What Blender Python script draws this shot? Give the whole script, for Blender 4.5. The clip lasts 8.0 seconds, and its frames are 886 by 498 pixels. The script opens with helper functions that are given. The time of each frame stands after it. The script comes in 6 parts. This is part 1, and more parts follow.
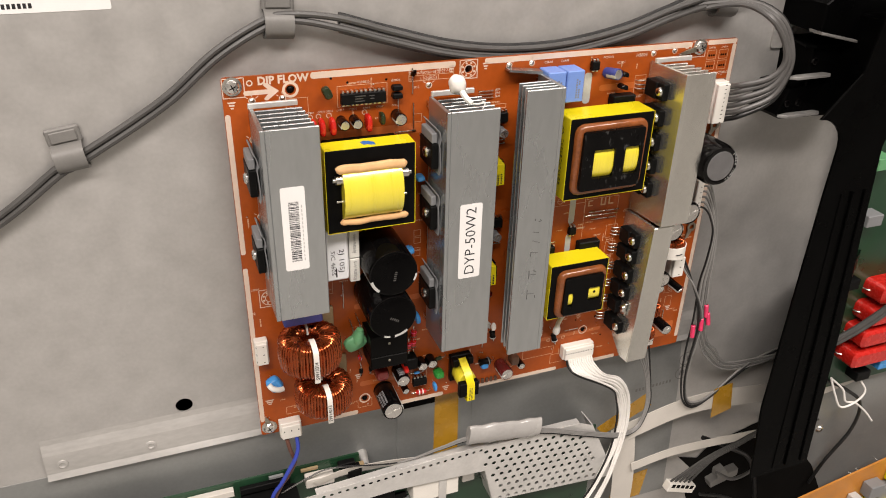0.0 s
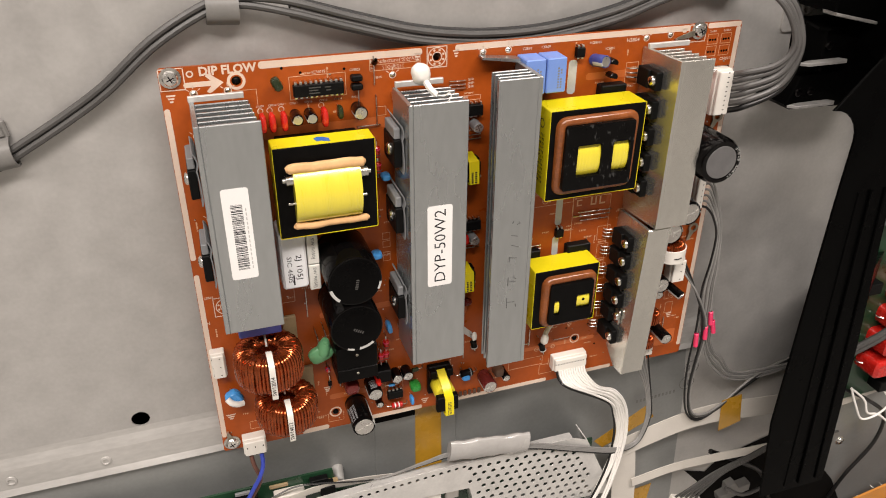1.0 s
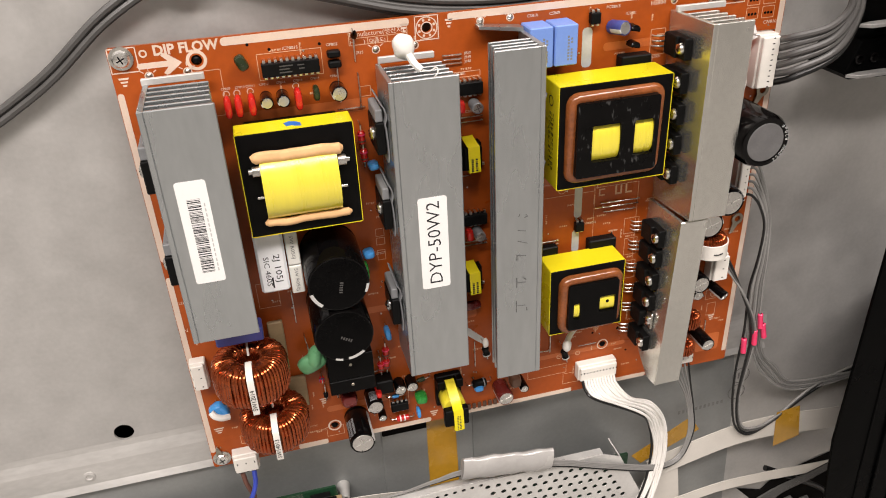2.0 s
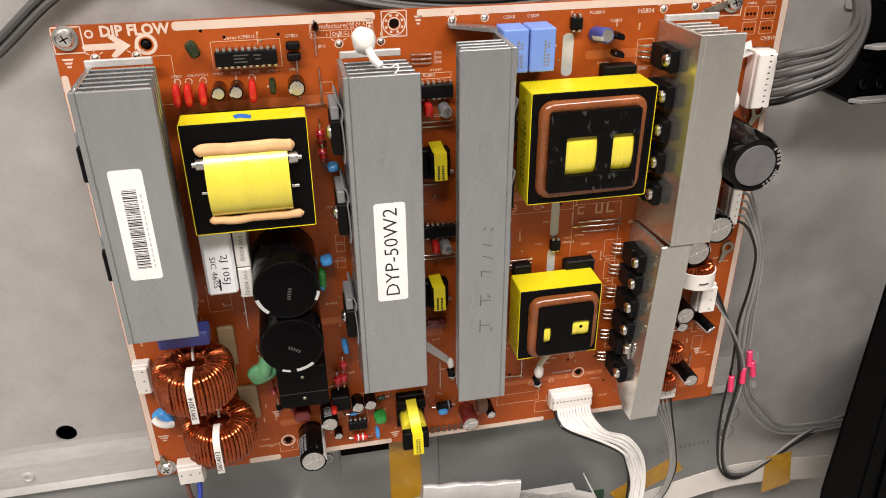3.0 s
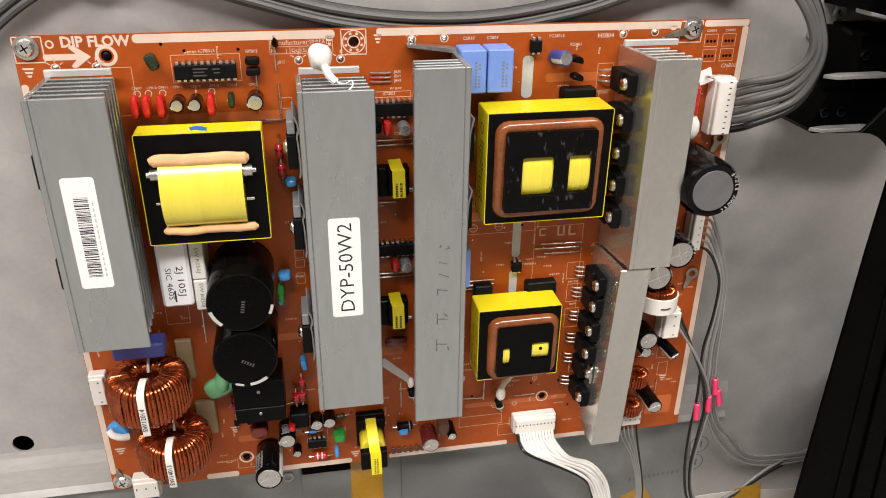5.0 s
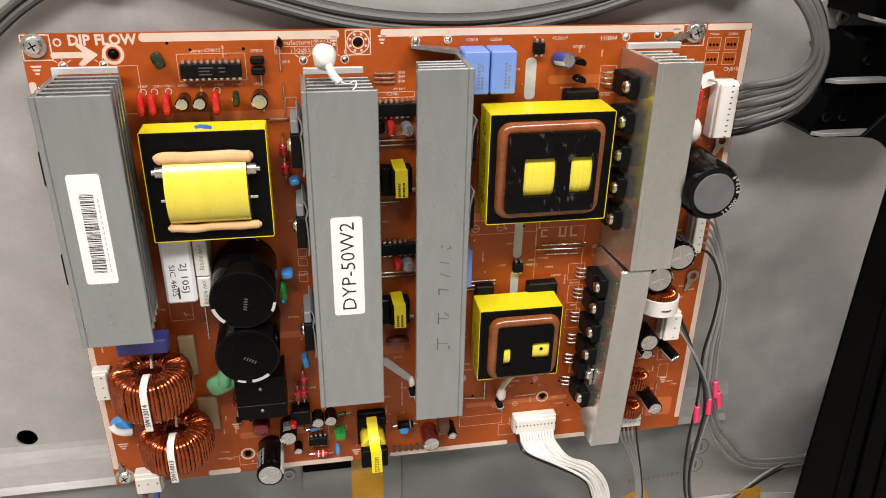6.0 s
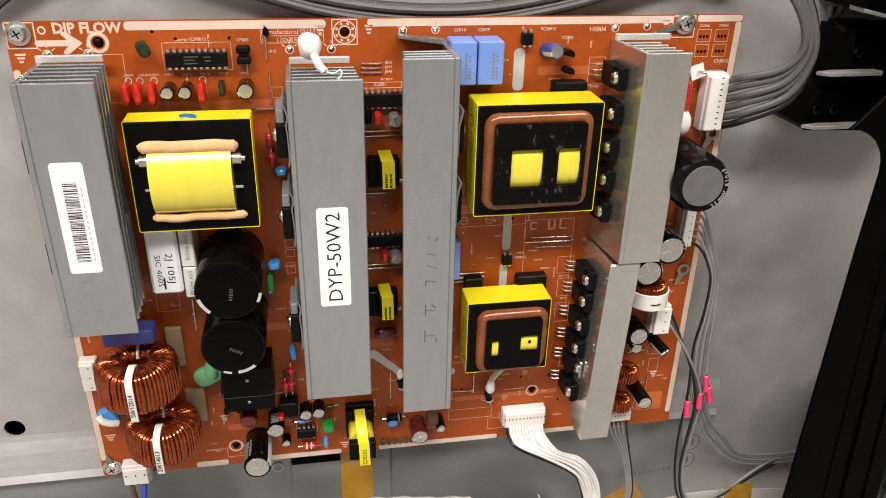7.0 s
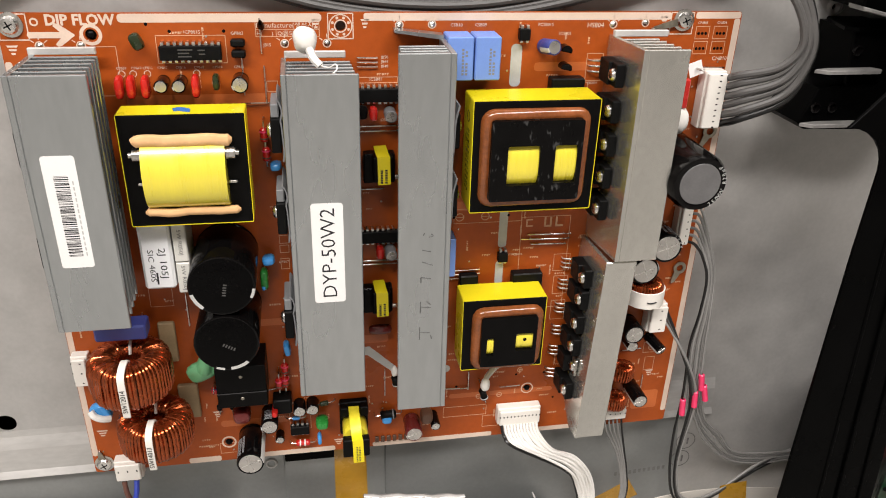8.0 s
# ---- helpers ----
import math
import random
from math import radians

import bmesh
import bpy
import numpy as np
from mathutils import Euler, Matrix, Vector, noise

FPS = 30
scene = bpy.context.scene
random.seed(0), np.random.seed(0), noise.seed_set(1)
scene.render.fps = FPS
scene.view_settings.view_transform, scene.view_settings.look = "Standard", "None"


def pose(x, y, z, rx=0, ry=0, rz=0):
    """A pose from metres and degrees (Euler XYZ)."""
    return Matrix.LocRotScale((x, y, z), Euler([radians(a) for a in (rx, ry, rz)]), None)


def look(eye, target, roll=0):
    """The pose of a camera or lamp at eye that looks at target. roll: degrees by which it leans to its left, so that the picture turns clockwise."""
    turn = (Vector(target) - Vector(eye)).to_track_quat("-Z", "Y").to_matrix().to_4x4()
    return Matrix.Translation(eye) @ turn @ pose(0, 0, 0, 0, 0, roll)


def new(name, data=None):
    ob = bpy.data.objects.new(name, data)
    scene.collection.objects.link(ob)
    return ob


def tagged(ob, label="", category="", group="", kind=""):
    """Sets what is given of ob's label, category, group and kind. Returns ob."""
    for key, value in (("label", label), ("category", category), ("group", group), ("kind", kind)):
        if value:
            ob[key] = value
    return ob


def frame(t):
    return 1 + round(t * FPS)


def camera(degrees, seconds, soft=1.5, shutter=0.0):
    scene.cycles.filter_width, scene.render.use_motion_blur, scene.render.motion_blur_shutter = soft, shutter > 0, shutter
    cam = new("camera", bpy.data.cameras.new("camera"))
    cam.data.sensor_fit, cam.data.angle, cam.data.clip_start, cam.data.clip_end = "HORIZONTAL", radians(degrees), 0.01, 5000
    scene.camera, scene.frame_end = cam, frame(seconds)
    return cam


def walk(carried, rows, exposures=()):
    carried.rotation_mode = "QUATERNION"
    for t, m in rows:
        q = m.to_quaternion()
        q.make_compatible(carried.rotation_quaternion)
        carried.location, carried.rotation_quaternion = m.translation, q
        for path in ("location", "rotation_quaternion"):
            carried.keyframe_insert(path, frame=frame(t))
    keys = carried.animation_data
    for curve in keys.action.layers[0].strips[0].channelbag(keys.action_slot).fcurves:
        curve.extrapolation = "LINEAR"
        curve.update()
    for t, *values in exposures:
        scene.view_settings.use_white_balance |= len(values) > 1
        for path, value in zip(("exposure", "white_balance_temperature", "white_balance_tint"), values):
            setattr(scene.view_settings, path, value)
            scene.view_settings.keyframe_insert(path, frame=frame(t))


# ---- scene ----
cam = camera(59.3, 8.0, 1.0)
PATH = [
    (0, (-0.038, -0.404, 0.923), (0.597, 1.228, -0.043), 1.5),
    (0.5, (-0.014, -0.398, 0.914), (0.574, 1.254, -0.048), 0.5),
    (1, (0.007, -0.379, 0.912), (0.567, 1.266, -0.079), 0.4),
    (1.2, (0.034, -0.368, 0.909), (0.503, 1.295, -0.099), -1.5),
    (2.3, (0.059, -0.346, 0.884), (0.443, 1.345, -0.112), -2.5),
    (2.5, (0.068, -0.345, 0.883), (0.434, 1.352, -0.11), -1.7),
    (3, (0.085, -0.336, 0.873), (0.431, 1.386, -0.082), -0.5),
    (3.5, (0.095, -0.34, 0.869), (0.457, 1.389, -0.068), 0.0),
    (4, (0.098, -0.341, 0.867), (0.472, 1.398, -0.046), 0.6),
    (4.5, (0.105, -0.342, 0.868), (0.457, 1.411, -0.028), 0.4),
    (6, (0.107, -0.346, 0.869), (0.436, 1.417, -0.016), 1.1),
    (6.5, (0.111, -0.347, 0.866), (0.434, 1.415, -0.023), 0.9),
    (7, (0.114, -0.347, 0.866), (0.437, 1.414, -0.025), 1.3),
    (7.5, (0.115, -0.346, 0.866), (0.437, 1.413, -0.032), 1.2),
    (8, (0.115, -0.345, 0.865), (0.446, 1.411, -0.034), 1.8),
]
walk(cam, [(t, look(eye, target, roll)) for t, eye, target, roll in PATH],
     [(0, -0.22, 6800, 14), (1.2, -0.20, 6800, 14), (2.3, -0.08, 6600, 14), (8, -0.08, 6500, 12)])

# ---------------------------------------------------------------- world and light
world = bpy.data.worlds.new("room_air")
scene.world = world
world.use_nodes = True
world.node_tree.nodes["Background"].inputs[0].default_value = (1.0, 0.93, 0.84, 1)
world.node_tree.nodes["Background"].inputs[1].default_value = 0.01


def ceiling_lamp(x, y, w, d, watts):
    data = bpy.data.lights.new("fluorescent_tube", "AREA")
    data.shape, data.size, data.size_y, data.energy = "RECTANGLE", w, d, watts
    data.color = (1.0, 0.95, 0.905)
    ob = new("fluorescent_tube", data)
    ob.matrix_world = pose(x, y, 2.58)
    return ob


ceiling_lamp(0.9, -1.15, 1.2, 0.5, 56)
ceiling_lamp(-0.85, -1.45, 1.8, 0.4, 104)

# ---------------------------------------------------------------- materials
MATS = {}


def material(name, col, rough=0.5, metal=0.0, var=0.12, scale=60.0, fine=900.0, bump=0.0, coat=0.0,
             rand=0.0, stretch=(1, 1, 1), trans=0.0, spec=0.5, rvar=0.1, alpha=1.0):
    m = bpy.data.materials.new(name)
    m.use_nodes = True
    nt = m.node_tree
    b = nt.nodes["Principled BSDF"]
    L = nt.links.new
    tc = nt.nodes.new("ShaderNodeTexCoord")
    mp = nt.nodes.new("ShaderNodeMapping")
    mp.inputs["Scale"].default_value = stretch
    L(tc.outputs["Object"], mp.inputs["Vector"])
    n1 = nt.nodes.new("ShaderNodeTexNoise")
    n1.inputs["Scale"].default_value, n1.inputs["Detail"].default_value = scale, 5
    n2 = nt.nodes.new("ShaderNodeTexNoise")
    n2.inputs["Scale"].default_value, n2.inputs["Detail"].default_value = fine, 3
    L(mp.outputs[0], n1.inputs["Vector"])
    L(mp.outputs[0], n2.inputs["Vector"])
    mix = nt.nodes.new("ShaderNodeMath")
    mix.operation = "MULTIPLY_ADD"
    L(n2.outputs["Fac"], mix.inputs[0])
    mix.inputs[1].default_value = 0.45
    L(n1.outputs["Fac"], mix.inputs[2])
    rng = nt.nodes.new("ShaderNodeMapRange")
    rng.inputs["From Min"].default_value, rng.inputs["From Max"].default_value = 0.45, 1.0
    rng.inputs["To Min"].default_value, rng.inputs["To Max"].default_value = 1 - var, 1 + var
    L(mix.outputs[0], rng.inputs["Value"])
    val = rng.outputs["Result"]
    if rand:
        oi = nt.nodes.new("ShaderNodeObjectInfo")
        rr = nt.nodes.new("ShaderNodeMapRange")
        rr.inputs["To Min"].default_value, rr.inputs["To Max"].default_value = 1 - rand, 1 + rand
        L(oi.outputs["Random"], rr.inputs["Value"])
        mu = nt.nodes.new("ShaderNodeMath")
        mu.operation = "MULTIPLY"
        L(val, mu.inputs[0])
        L(rr.outputs["Result"], mu.inputs[1])
        val = mu.outputs[0]
    vm = nt.nodes.new("ShaderNodeVectorMath")
    vm.operation = "SCALE"
    vm.inputs[0].default_value = col[:3]
    L(val, vm.inputs["Scale"])
    L(vm.outputs[0], b.inputs["Base Color"])
    rg = nt.nodes.new("ShaderNodeMapRange")
    rg.inputs["From Min"].default_value, rg.inputs["From Max"].default_value = 0.3, 0.7
    rg.inputs["To Min"].default_value, rg.inputs["To Max"].default_value = max(0.02, rough - rvar), min(1, rough + rvar)
    L(n1.outputs["Fac"], rg.inputs["Value"])
    L(rg.outputs["Result"], b.inputs["Roughness"])
    b.inputs["Metallic"].default_value = metal
    b.inputs["Specular IOR Level"].default_value = spec
    b.inputs["Coat Weight"].default_value = coat
    b.inputs["Coat Roughness"].default_value = 0.12
    b.inputs["Transmission Weight"].default_value = trans
    b.inputs["Alpha"].default_value = alpha
    if bump:
        bp = nt.nodes.new("ShaderNodeBump")
        bp.inputs["Strength"].default_value = bump
        bp.inputs["Distance"].default_value = 0.0004
        L(n2.outputs["Fac"], bp.inputs["Height"])
        L(bp.outputs[0], b.inputs["Normal"])
    MATS[name] = m
    return m


M_CHASSIS = material("galvanised_steel", (0.455, 0.445, 0.427), 0.44, 0.45, 0.09, 60, 420, 0.16, rvar=0.10)
# panel steel again, darkened in colour where less light reaches it
M_CHASSIS_SHADE = material("shaded_panel_steel", (0.275, 0.283, 0.276), 0.36, 0.5, 0.10, 30, 420, 0.10, rvar=0.08)
M_RAIL = material("bright_galvanised_steel", (0.47, 0.46, 0.44), 0.38, 0.45, 0.18, 30, 400, 0.06, stretch=(0.4, 1, 1))
M_BOARD = material("phenolic_board", (0.345, 0.066, 0.008), 0.36, 0.0, 0.18, 26, 300, 0.03, spec=0.3)
M_BOARD_EDGE = material("board_edge", (0.42, 0.20, 0.09), 0.7, 0, 0.2, 90)
M_SILK = material("silkscreen_ink", (0.66, 0.52, 0.42), 0.6, 0, 0.1, 60, 1500)
M_SILK_THIN = material("thin_silkscreen_ink", (0.60, 0.36, 0.22), 0.6, 0, 0.15, 60, 1500)
M_TRACE = material("copper_under_mask", (0.49, 0.118, 0.026), 0.4, 0, 0.12, 60)
M_ALU = material("extruded_aluminium", (0.445, 0.465, 0.468), 0.30, 0.85, 0.12, 9, 130, 0.03, stretch=(2, 0.5, 1), rvar=0.10)
M_ALU_POL = material("milled_aluminium", (0.62, 0.61, 0.565), 0.24, 0.88, 0.14, 22, 500, 0.04, stretch=(1, 0.6, 1), rvar=0.06)
M_STEEL = material("tinned_steel", (0.62, 0.60, 0.56), 0.28, 1.0, 0.1, 200)
M_LUG = material("dull_tinned_brass", (0.34, 0.31, 0.25), 0.36, 0.9, 0.25, 300)
M_CHROME = material("bright_screw", (0.80, 0.79, 0.76), 0.24, 1.0, 0.1, 300)
M_BLACK = material("black_plastic", (0.003, 0.0028, 0.0027), 0.36, 0, 0.3, 120, 900, 0.08, spec=0.08)
M_BLACK_GLOSS = material("black_sleeve", (0.0024, 0.0021, 0.0021), 0.10, 0, 0.2, 60, 600, spec=0.2, rvar=0.03)
M_CAP_TOP = material("matt_black_sleeve_end", (0.0018, 0.0017, 0.0017), 0.22, 0, 0.3, 60, 600, spec=0.06, rvar=0.05)
M_COLUMN = material("black_moulded_plastic", (0.0012, 0.0012, 0.0012), 0.3, 0, 0.4, 30, 500, 0.10, stretch=(1, 1, 0.12), spec=0.03)
M_EPOXY = material("moulding_compound", (0.005, 0.005, 0.005), 0.45, 0, 0.25, 200, 1200, 0.08, spec=0.10)
M_FERRITE = material("black_ferrite", (0.003, 0.0028, 0.0027), 0.45, 0, 0.35, 150, 1200, 0.08, spec=0.08)
M_YELLOW = material("yellow_polyester_tape", (0.72, 0.60, 0.012), 0.30, 0, 0.06, 60, 700, 0.02, spec=0.4)
M_YELLOW_WIND = material("yellow_winding_tape", (0.78, 0.66, 0.035), 0.34, 0, 0.07, 40, 300, 0.12, stretch=(4, 0.3, 1), coat=1.0, spec=1.0)
M_GLUE = material("cream_glue", (0.70, 0.42, 0.20), 0.42, 0, 0.14, 120, 600, 0.08, spec=0.4)
M_VARNISH = material("brown_varnish", (0.21, 0.062, 0.017), 0.17, 0, 0.5, 55, 700, 0.12, coat=0.25)
M_WHITE = material("white_nylon", (0.74, 0.71, 0.65), 0.45, 0, 0.05, 100, 900)
M_PAPER = material("white_label_paper", (0.80, 0.79, 0.77), 0.55, 0, 0.03, 60, 900)
M_INK = material("black_ink", (0.012, 0.012, 0.014), 0.6, 0, 0.1, 100)
M_PENCIL = material("faded_marker_ink", (0.12, 0.123, 0.12), 0.6, 0.2, 0.3, 300)
M_SILICONE = material("white_silicone", (0.78, 0.76, 0.71), 0.33, 0, 0.04, 150, 900, 0.05)
M_COPPER = material("enamelled_copper", (0.40, 0.085, 0.024), 0.25, 0.92, 0.25, 200, 900, 0.0, coat=0.25)
M_BLUE_BOX = material("blue_film_capacitor", (0.16, 0.28, 0.66), 0.4, 0, 0.06, 100, 900)
M_BLUE_DARK = material("blue_insulation", (0.042, 0.056, 0.235), 0.45, 0, 0.1, 100)
M_BLUE = material("blue_ceramic", (0.05, 0.27, 0.62), 0.3, 0, 0.1, 150, coat=0.2)
M_RED = material("red_epoxy", (0.50, 0.016, 0.011), 0.25, 0, 0.15, 200, coat=0.3)
M_MAROON = material("maroon_sleeve", (0.11, 0.014, 0.012), 0.25, 0, 0.2, 150, coat=0.2)
M_BROWN = material("brown_epoxy", (0.10, 0.05, 0.03), 0.4, 0, 0.2, 150)
M_TAN = material("tan_fibre_board", (0.30, 0.215, 0.115), 0.6, 0, 0.15, 120)
M_GREEN = material("green_epoxy", (0.02, 0.22, 0.035), 0.3, 0, 0.15, 200, coat=0.2)
M_GREEN_PALE = material("pale_green_epoxy", (0.13, 0.36, 0.17), 0.35, 0, 0.08, 200)
M_OLIVE = material("dark_green_epoxy", (0.018, 0.028, 0.010), 0.3, 0, 0.2, 200)
M_CERAMIC = material("white_ceramic", (0.66, 0.65, 0.60), 0.6, 0, 0.07, 150, 900, 0.08)
M_GREY_BOX = material("white_box_capacitor", (0.80, 0.81, 0.82), 0.38, 0, 0.05, 120)
M_CAN = material("aluminium_can_top", (0.60, 0.58, 0.55), 0.32, 0.9, 0.12, 200)
M_CAN_GREY = material("grey_can_top", (0.12, 0.118, 0.118), 0.5, 0.1, 0.15, 150)
M_SLEEVE_PALE = material("grey_print_stripe", (0.48, 0.48, 0.46), 0.45, 0, 0.1, 200)
M_WIRE_GREY = material("grey_pvc", (0.062, 0.06, 0.057), 0.42, 0, 0.12, 80, 900)
M_WIRE_MID = material("mid_grey_pvc", (0.085, 0.082, 0.079), 0.42, 0, 0.12, 80, 900)
M_WIRE_SLATE = material("slate_grey_pvc", (0.15, 0.147, 0.14), 0.42, 0, 0.12, 80, 900)
M_WIRE_LIGHT = material("light_grey_pvc", (0.22, 0.215, 0.205), 0.45, 0, 0.1, 80, 900)
M_WIRE_BLACK = material("black_pvc", (0.006, 0.006, 0.006), 0.38, 0, 0.2, 80)
M_WIRE_WHITE = material("white_pvc", (0.76, 0.74, 0.70), 0.42, 0, 0.05, 80)
M_WIRE_BLUE = material("blue_pvc", (0.03, 0.055, 0.36), 0.4, 0, 0.1, 80)
M_WIRE_BROWN = material("brown_pvc", (0.12, 0.05, 0.035), 0.45, 0, 0.1, 80)
M_PINK = material("pink_heat_shrink", (0.80, 0.045, 0.14), 0.4, 0, 0.1, 100)
M_CLIP = material("grey_nylon_clip", (0.17, 0.165, 0.155), 0.5, 0, 0.1, 100)
M_TAPE = material("amber_polyimide_tape", (0.42, 0.22, 0.02), 0.25, 0, 0.15, 60, 300, 0.05, coat=0.3)
M_FFC = material("white_flat_cable", (0.56, 0.53, 0.48), 0.42, 0, 0.06, 60)
M_SHIELD = material("tinplate_shield", (0.62, 0.61, 0.585), 0.36, 0.4, 0.12, 60, 500, 0.04)
M_PCB_GREEN = material("green_board", (0.008, 0.040, 0.017), 0.35, 0, 0.25, 60, 700, coat=0.2)
M_PCB_AMBER = material("amber_board", (0.50, 0.20, 0.035), 0.42, 0, 0.15, 60)
M_PLASTIC_CLEAR = material("milky_plastic_sleeve", (0.36, 0.35, 0.335), 0.2, 0, 0.1, 60, 300, 0.2, coat=0.4)
# near-black for flat pieces that stand in for the shade inside holes
M_HOLE_SHADE = material("painted_hole_shade", (0.006, 0.0055, 0.005), 0.8, 0, 0.2, 60, spec=0.05)
# pale grey that paints lamp reflection onto black bracket ledges
M_LEDGE_SHEEN = material("pale_ledge_sheen", (0.24, 0.235, 0.225), 0.45, 0.2, 0.3, 120, 700, 0.08)
M_PAD = material("grey_insulator_pad", (0.20, 0.205, 0.21), 0.5, 0, 0.08, 100)
M_STAMP = material("faded_stamp_ink", (0.17, 0.165, 0.16), 0.6, 0.1, 0.3, 200)
M_BLUE_MARK = material("blue_paint_dot", (0.02, 0.14, 0.48), 0.4, 0, 0.1, 100)
M_WALL = material("painted_wall", (0.36, 0.35, 0.33), 0.8, 0, 0.06, 3, 60)
M_FLOOR = material("bench_top", (0.26, 0.252, 0.235), 0.6, 0, 0.32, 3.5, 60)
M_CEIL = material("ceiling_tile", (0.40, 0.39, 0.37), 0.9, 0, 0.04, 4, 80)



def scuffed(name, base, scratch, scale, stretch, lo):
    """Smooth plastic with fine pale scratches in patches."""
    m = material(name, base, 0.34, 0, 0.25, 120, 900, 0.05, spec=0.10)
    nt = m.node_tree
    b = nt.nodes["Principled BSDF"]
    old = b.inputs["Base Color"].links[0].from_socket
    tc = nt.nodes.new("ShaderNodeTexCoord")
    mp = nt.nodes.new("ShaderNodeMapping")
    mp.inputs["Scale"].default_value = stretch
    nt.links.new(tc.outputs["Object"], mp.inputs["Vector"])
    fine = nt.nodes.new("ShaderNodeTexNoise")
    fine.inputs["Scale"].default_value, fine.inputs["Detail"].default_value = scale, 6
    nt.links.new(mp.outputs[0], fine.inputs["Vector"])
    patch = nt.nodes.new("ShaderNodeTexNoise")
    patch.inputs["Scale"].default_value = 210
    nt.links.new(tc.outputs["Object"], patch.inputs["Vector"])
    mul = nt.nodes.new("ShaderNodeMath")
    mul.operation = "MULTIPLY"
    nt.links.new(fine.outputs["Fac"], mul.inputs[0])
    nt.links.new(patch.outputs["Fac"], mul.inputs[1])
    step = nt.nodes.new("ShaderNodeMapRange")
    step.inputs["From Min"].default_value, step.inputs["From Max"].default_value = lo, lo + 0.07
    nt.links.new(mul.outputs[0], step.inputs["Value"])
    mix = nt.nodes.new("ShaderNodeMix")
    mix.data_type = "RGBA"
    nt.links.new(step.outputs["Result"], mix.inputs[0])
    nt.links.new(old, mix.inputs[6])
    mix.inputs[7].default_value = scratch
    nt.links.new(mix.outputs[2], b.inputs["Base Color"])
    return m


M_SCUFFED = scuffed("scuffed_black_bobbin", (0.003, 0.0028, 0.0027), (0.045, 0.045, 0.044, 1), 900, (1.0, 0.22, 1.0), 0.335)

# ---------------------------------------------------------------- building helpers (millimetres: u right, v up, w out of the panel)
Z0 = 0.8


def at(u, v, w=0.0, turn=0.0):
    """Pose on the upright panel: local x to the right, y up, z out of the panel."""
    return pose(u / 1000, -w / 1000, Z0 + v / 1000, 90) @ pose(0, 0, 0, 0, 0, turn)


def bm_new():
    return bmesh.new()


def merge(bm, verts, faces):
    vs = [bm.verts.new(p) for p in verts]
    for f in faces:
        try:
            bm.faces.new([vs[i] for i in f])
        except ValueError:
            pass
    return bm


def prism(bm, poly, z0, z1, bev=0.0):
    """Extrudes a polygon (x, y) from z0 to z1; bev shrinks the front edge."""
    n = len(poly)
    if bev <= 0:
        rings = [(z0, 0), (z1, 0)]
    else:
        rings = [(z0, 0), (z1 - bev, 0), (z1, bev)]
    vs = []
    area = sum(poly[i][0] * poly[(i + 1) % n][1] - poly[(i + 1) % n][0] * poly[i][1] for i in range(n))
    if area < 0:
        poly = poly[::-1]
    for z, b in rings:
        row = []
        for i, (x, y) in enumerate(poly):
            if b:
                p, q = Vector(poly[i - 1]), Vector(poly[(i + 1) % n])
                c = Vector((x, y))
                e1, e2 = (c - p).normalized(), (q - c).normalized()
                k = Vector((-e1.y - e2.y, e1.x + e2.x))
                k = k / max(0.4, k.length_squared / 2)
                x, y = x + k.x * b, y + k.y * b
            row.append(bm.verts.new((x, y, z)))
        vs.append(row)
    bm.faces.new(vs[0][::-1])
    bm.faces.new(vs[-1])
    for a, b in zip(vs, vs[1:]):
        for i in range(n):
            j = (i + 1) % n
            bm.faces.new((a[i], a[j], b[j], b[i]))
    return bm


def rect(x0, y0, x1, y1, r=0.0, seg=3):
    if r <= 0:
        return [(x0, y0), (x1, y0), (x1, y1), (x0, y1)]
    out = []
    for cx, cy, a0 in ((x1 - r, y0 + r, -90), (x1 - r, y1 - r, 0), (x0 + r, y1 - r, 90), (x0 + r, y0 + r, 180)):
        for k in range(seg + 1):
            a = radians(a0 + 90 * k / seg)
            out.append((cx + r * math.cos(a), cy + r * math.sin(a)))
    return out


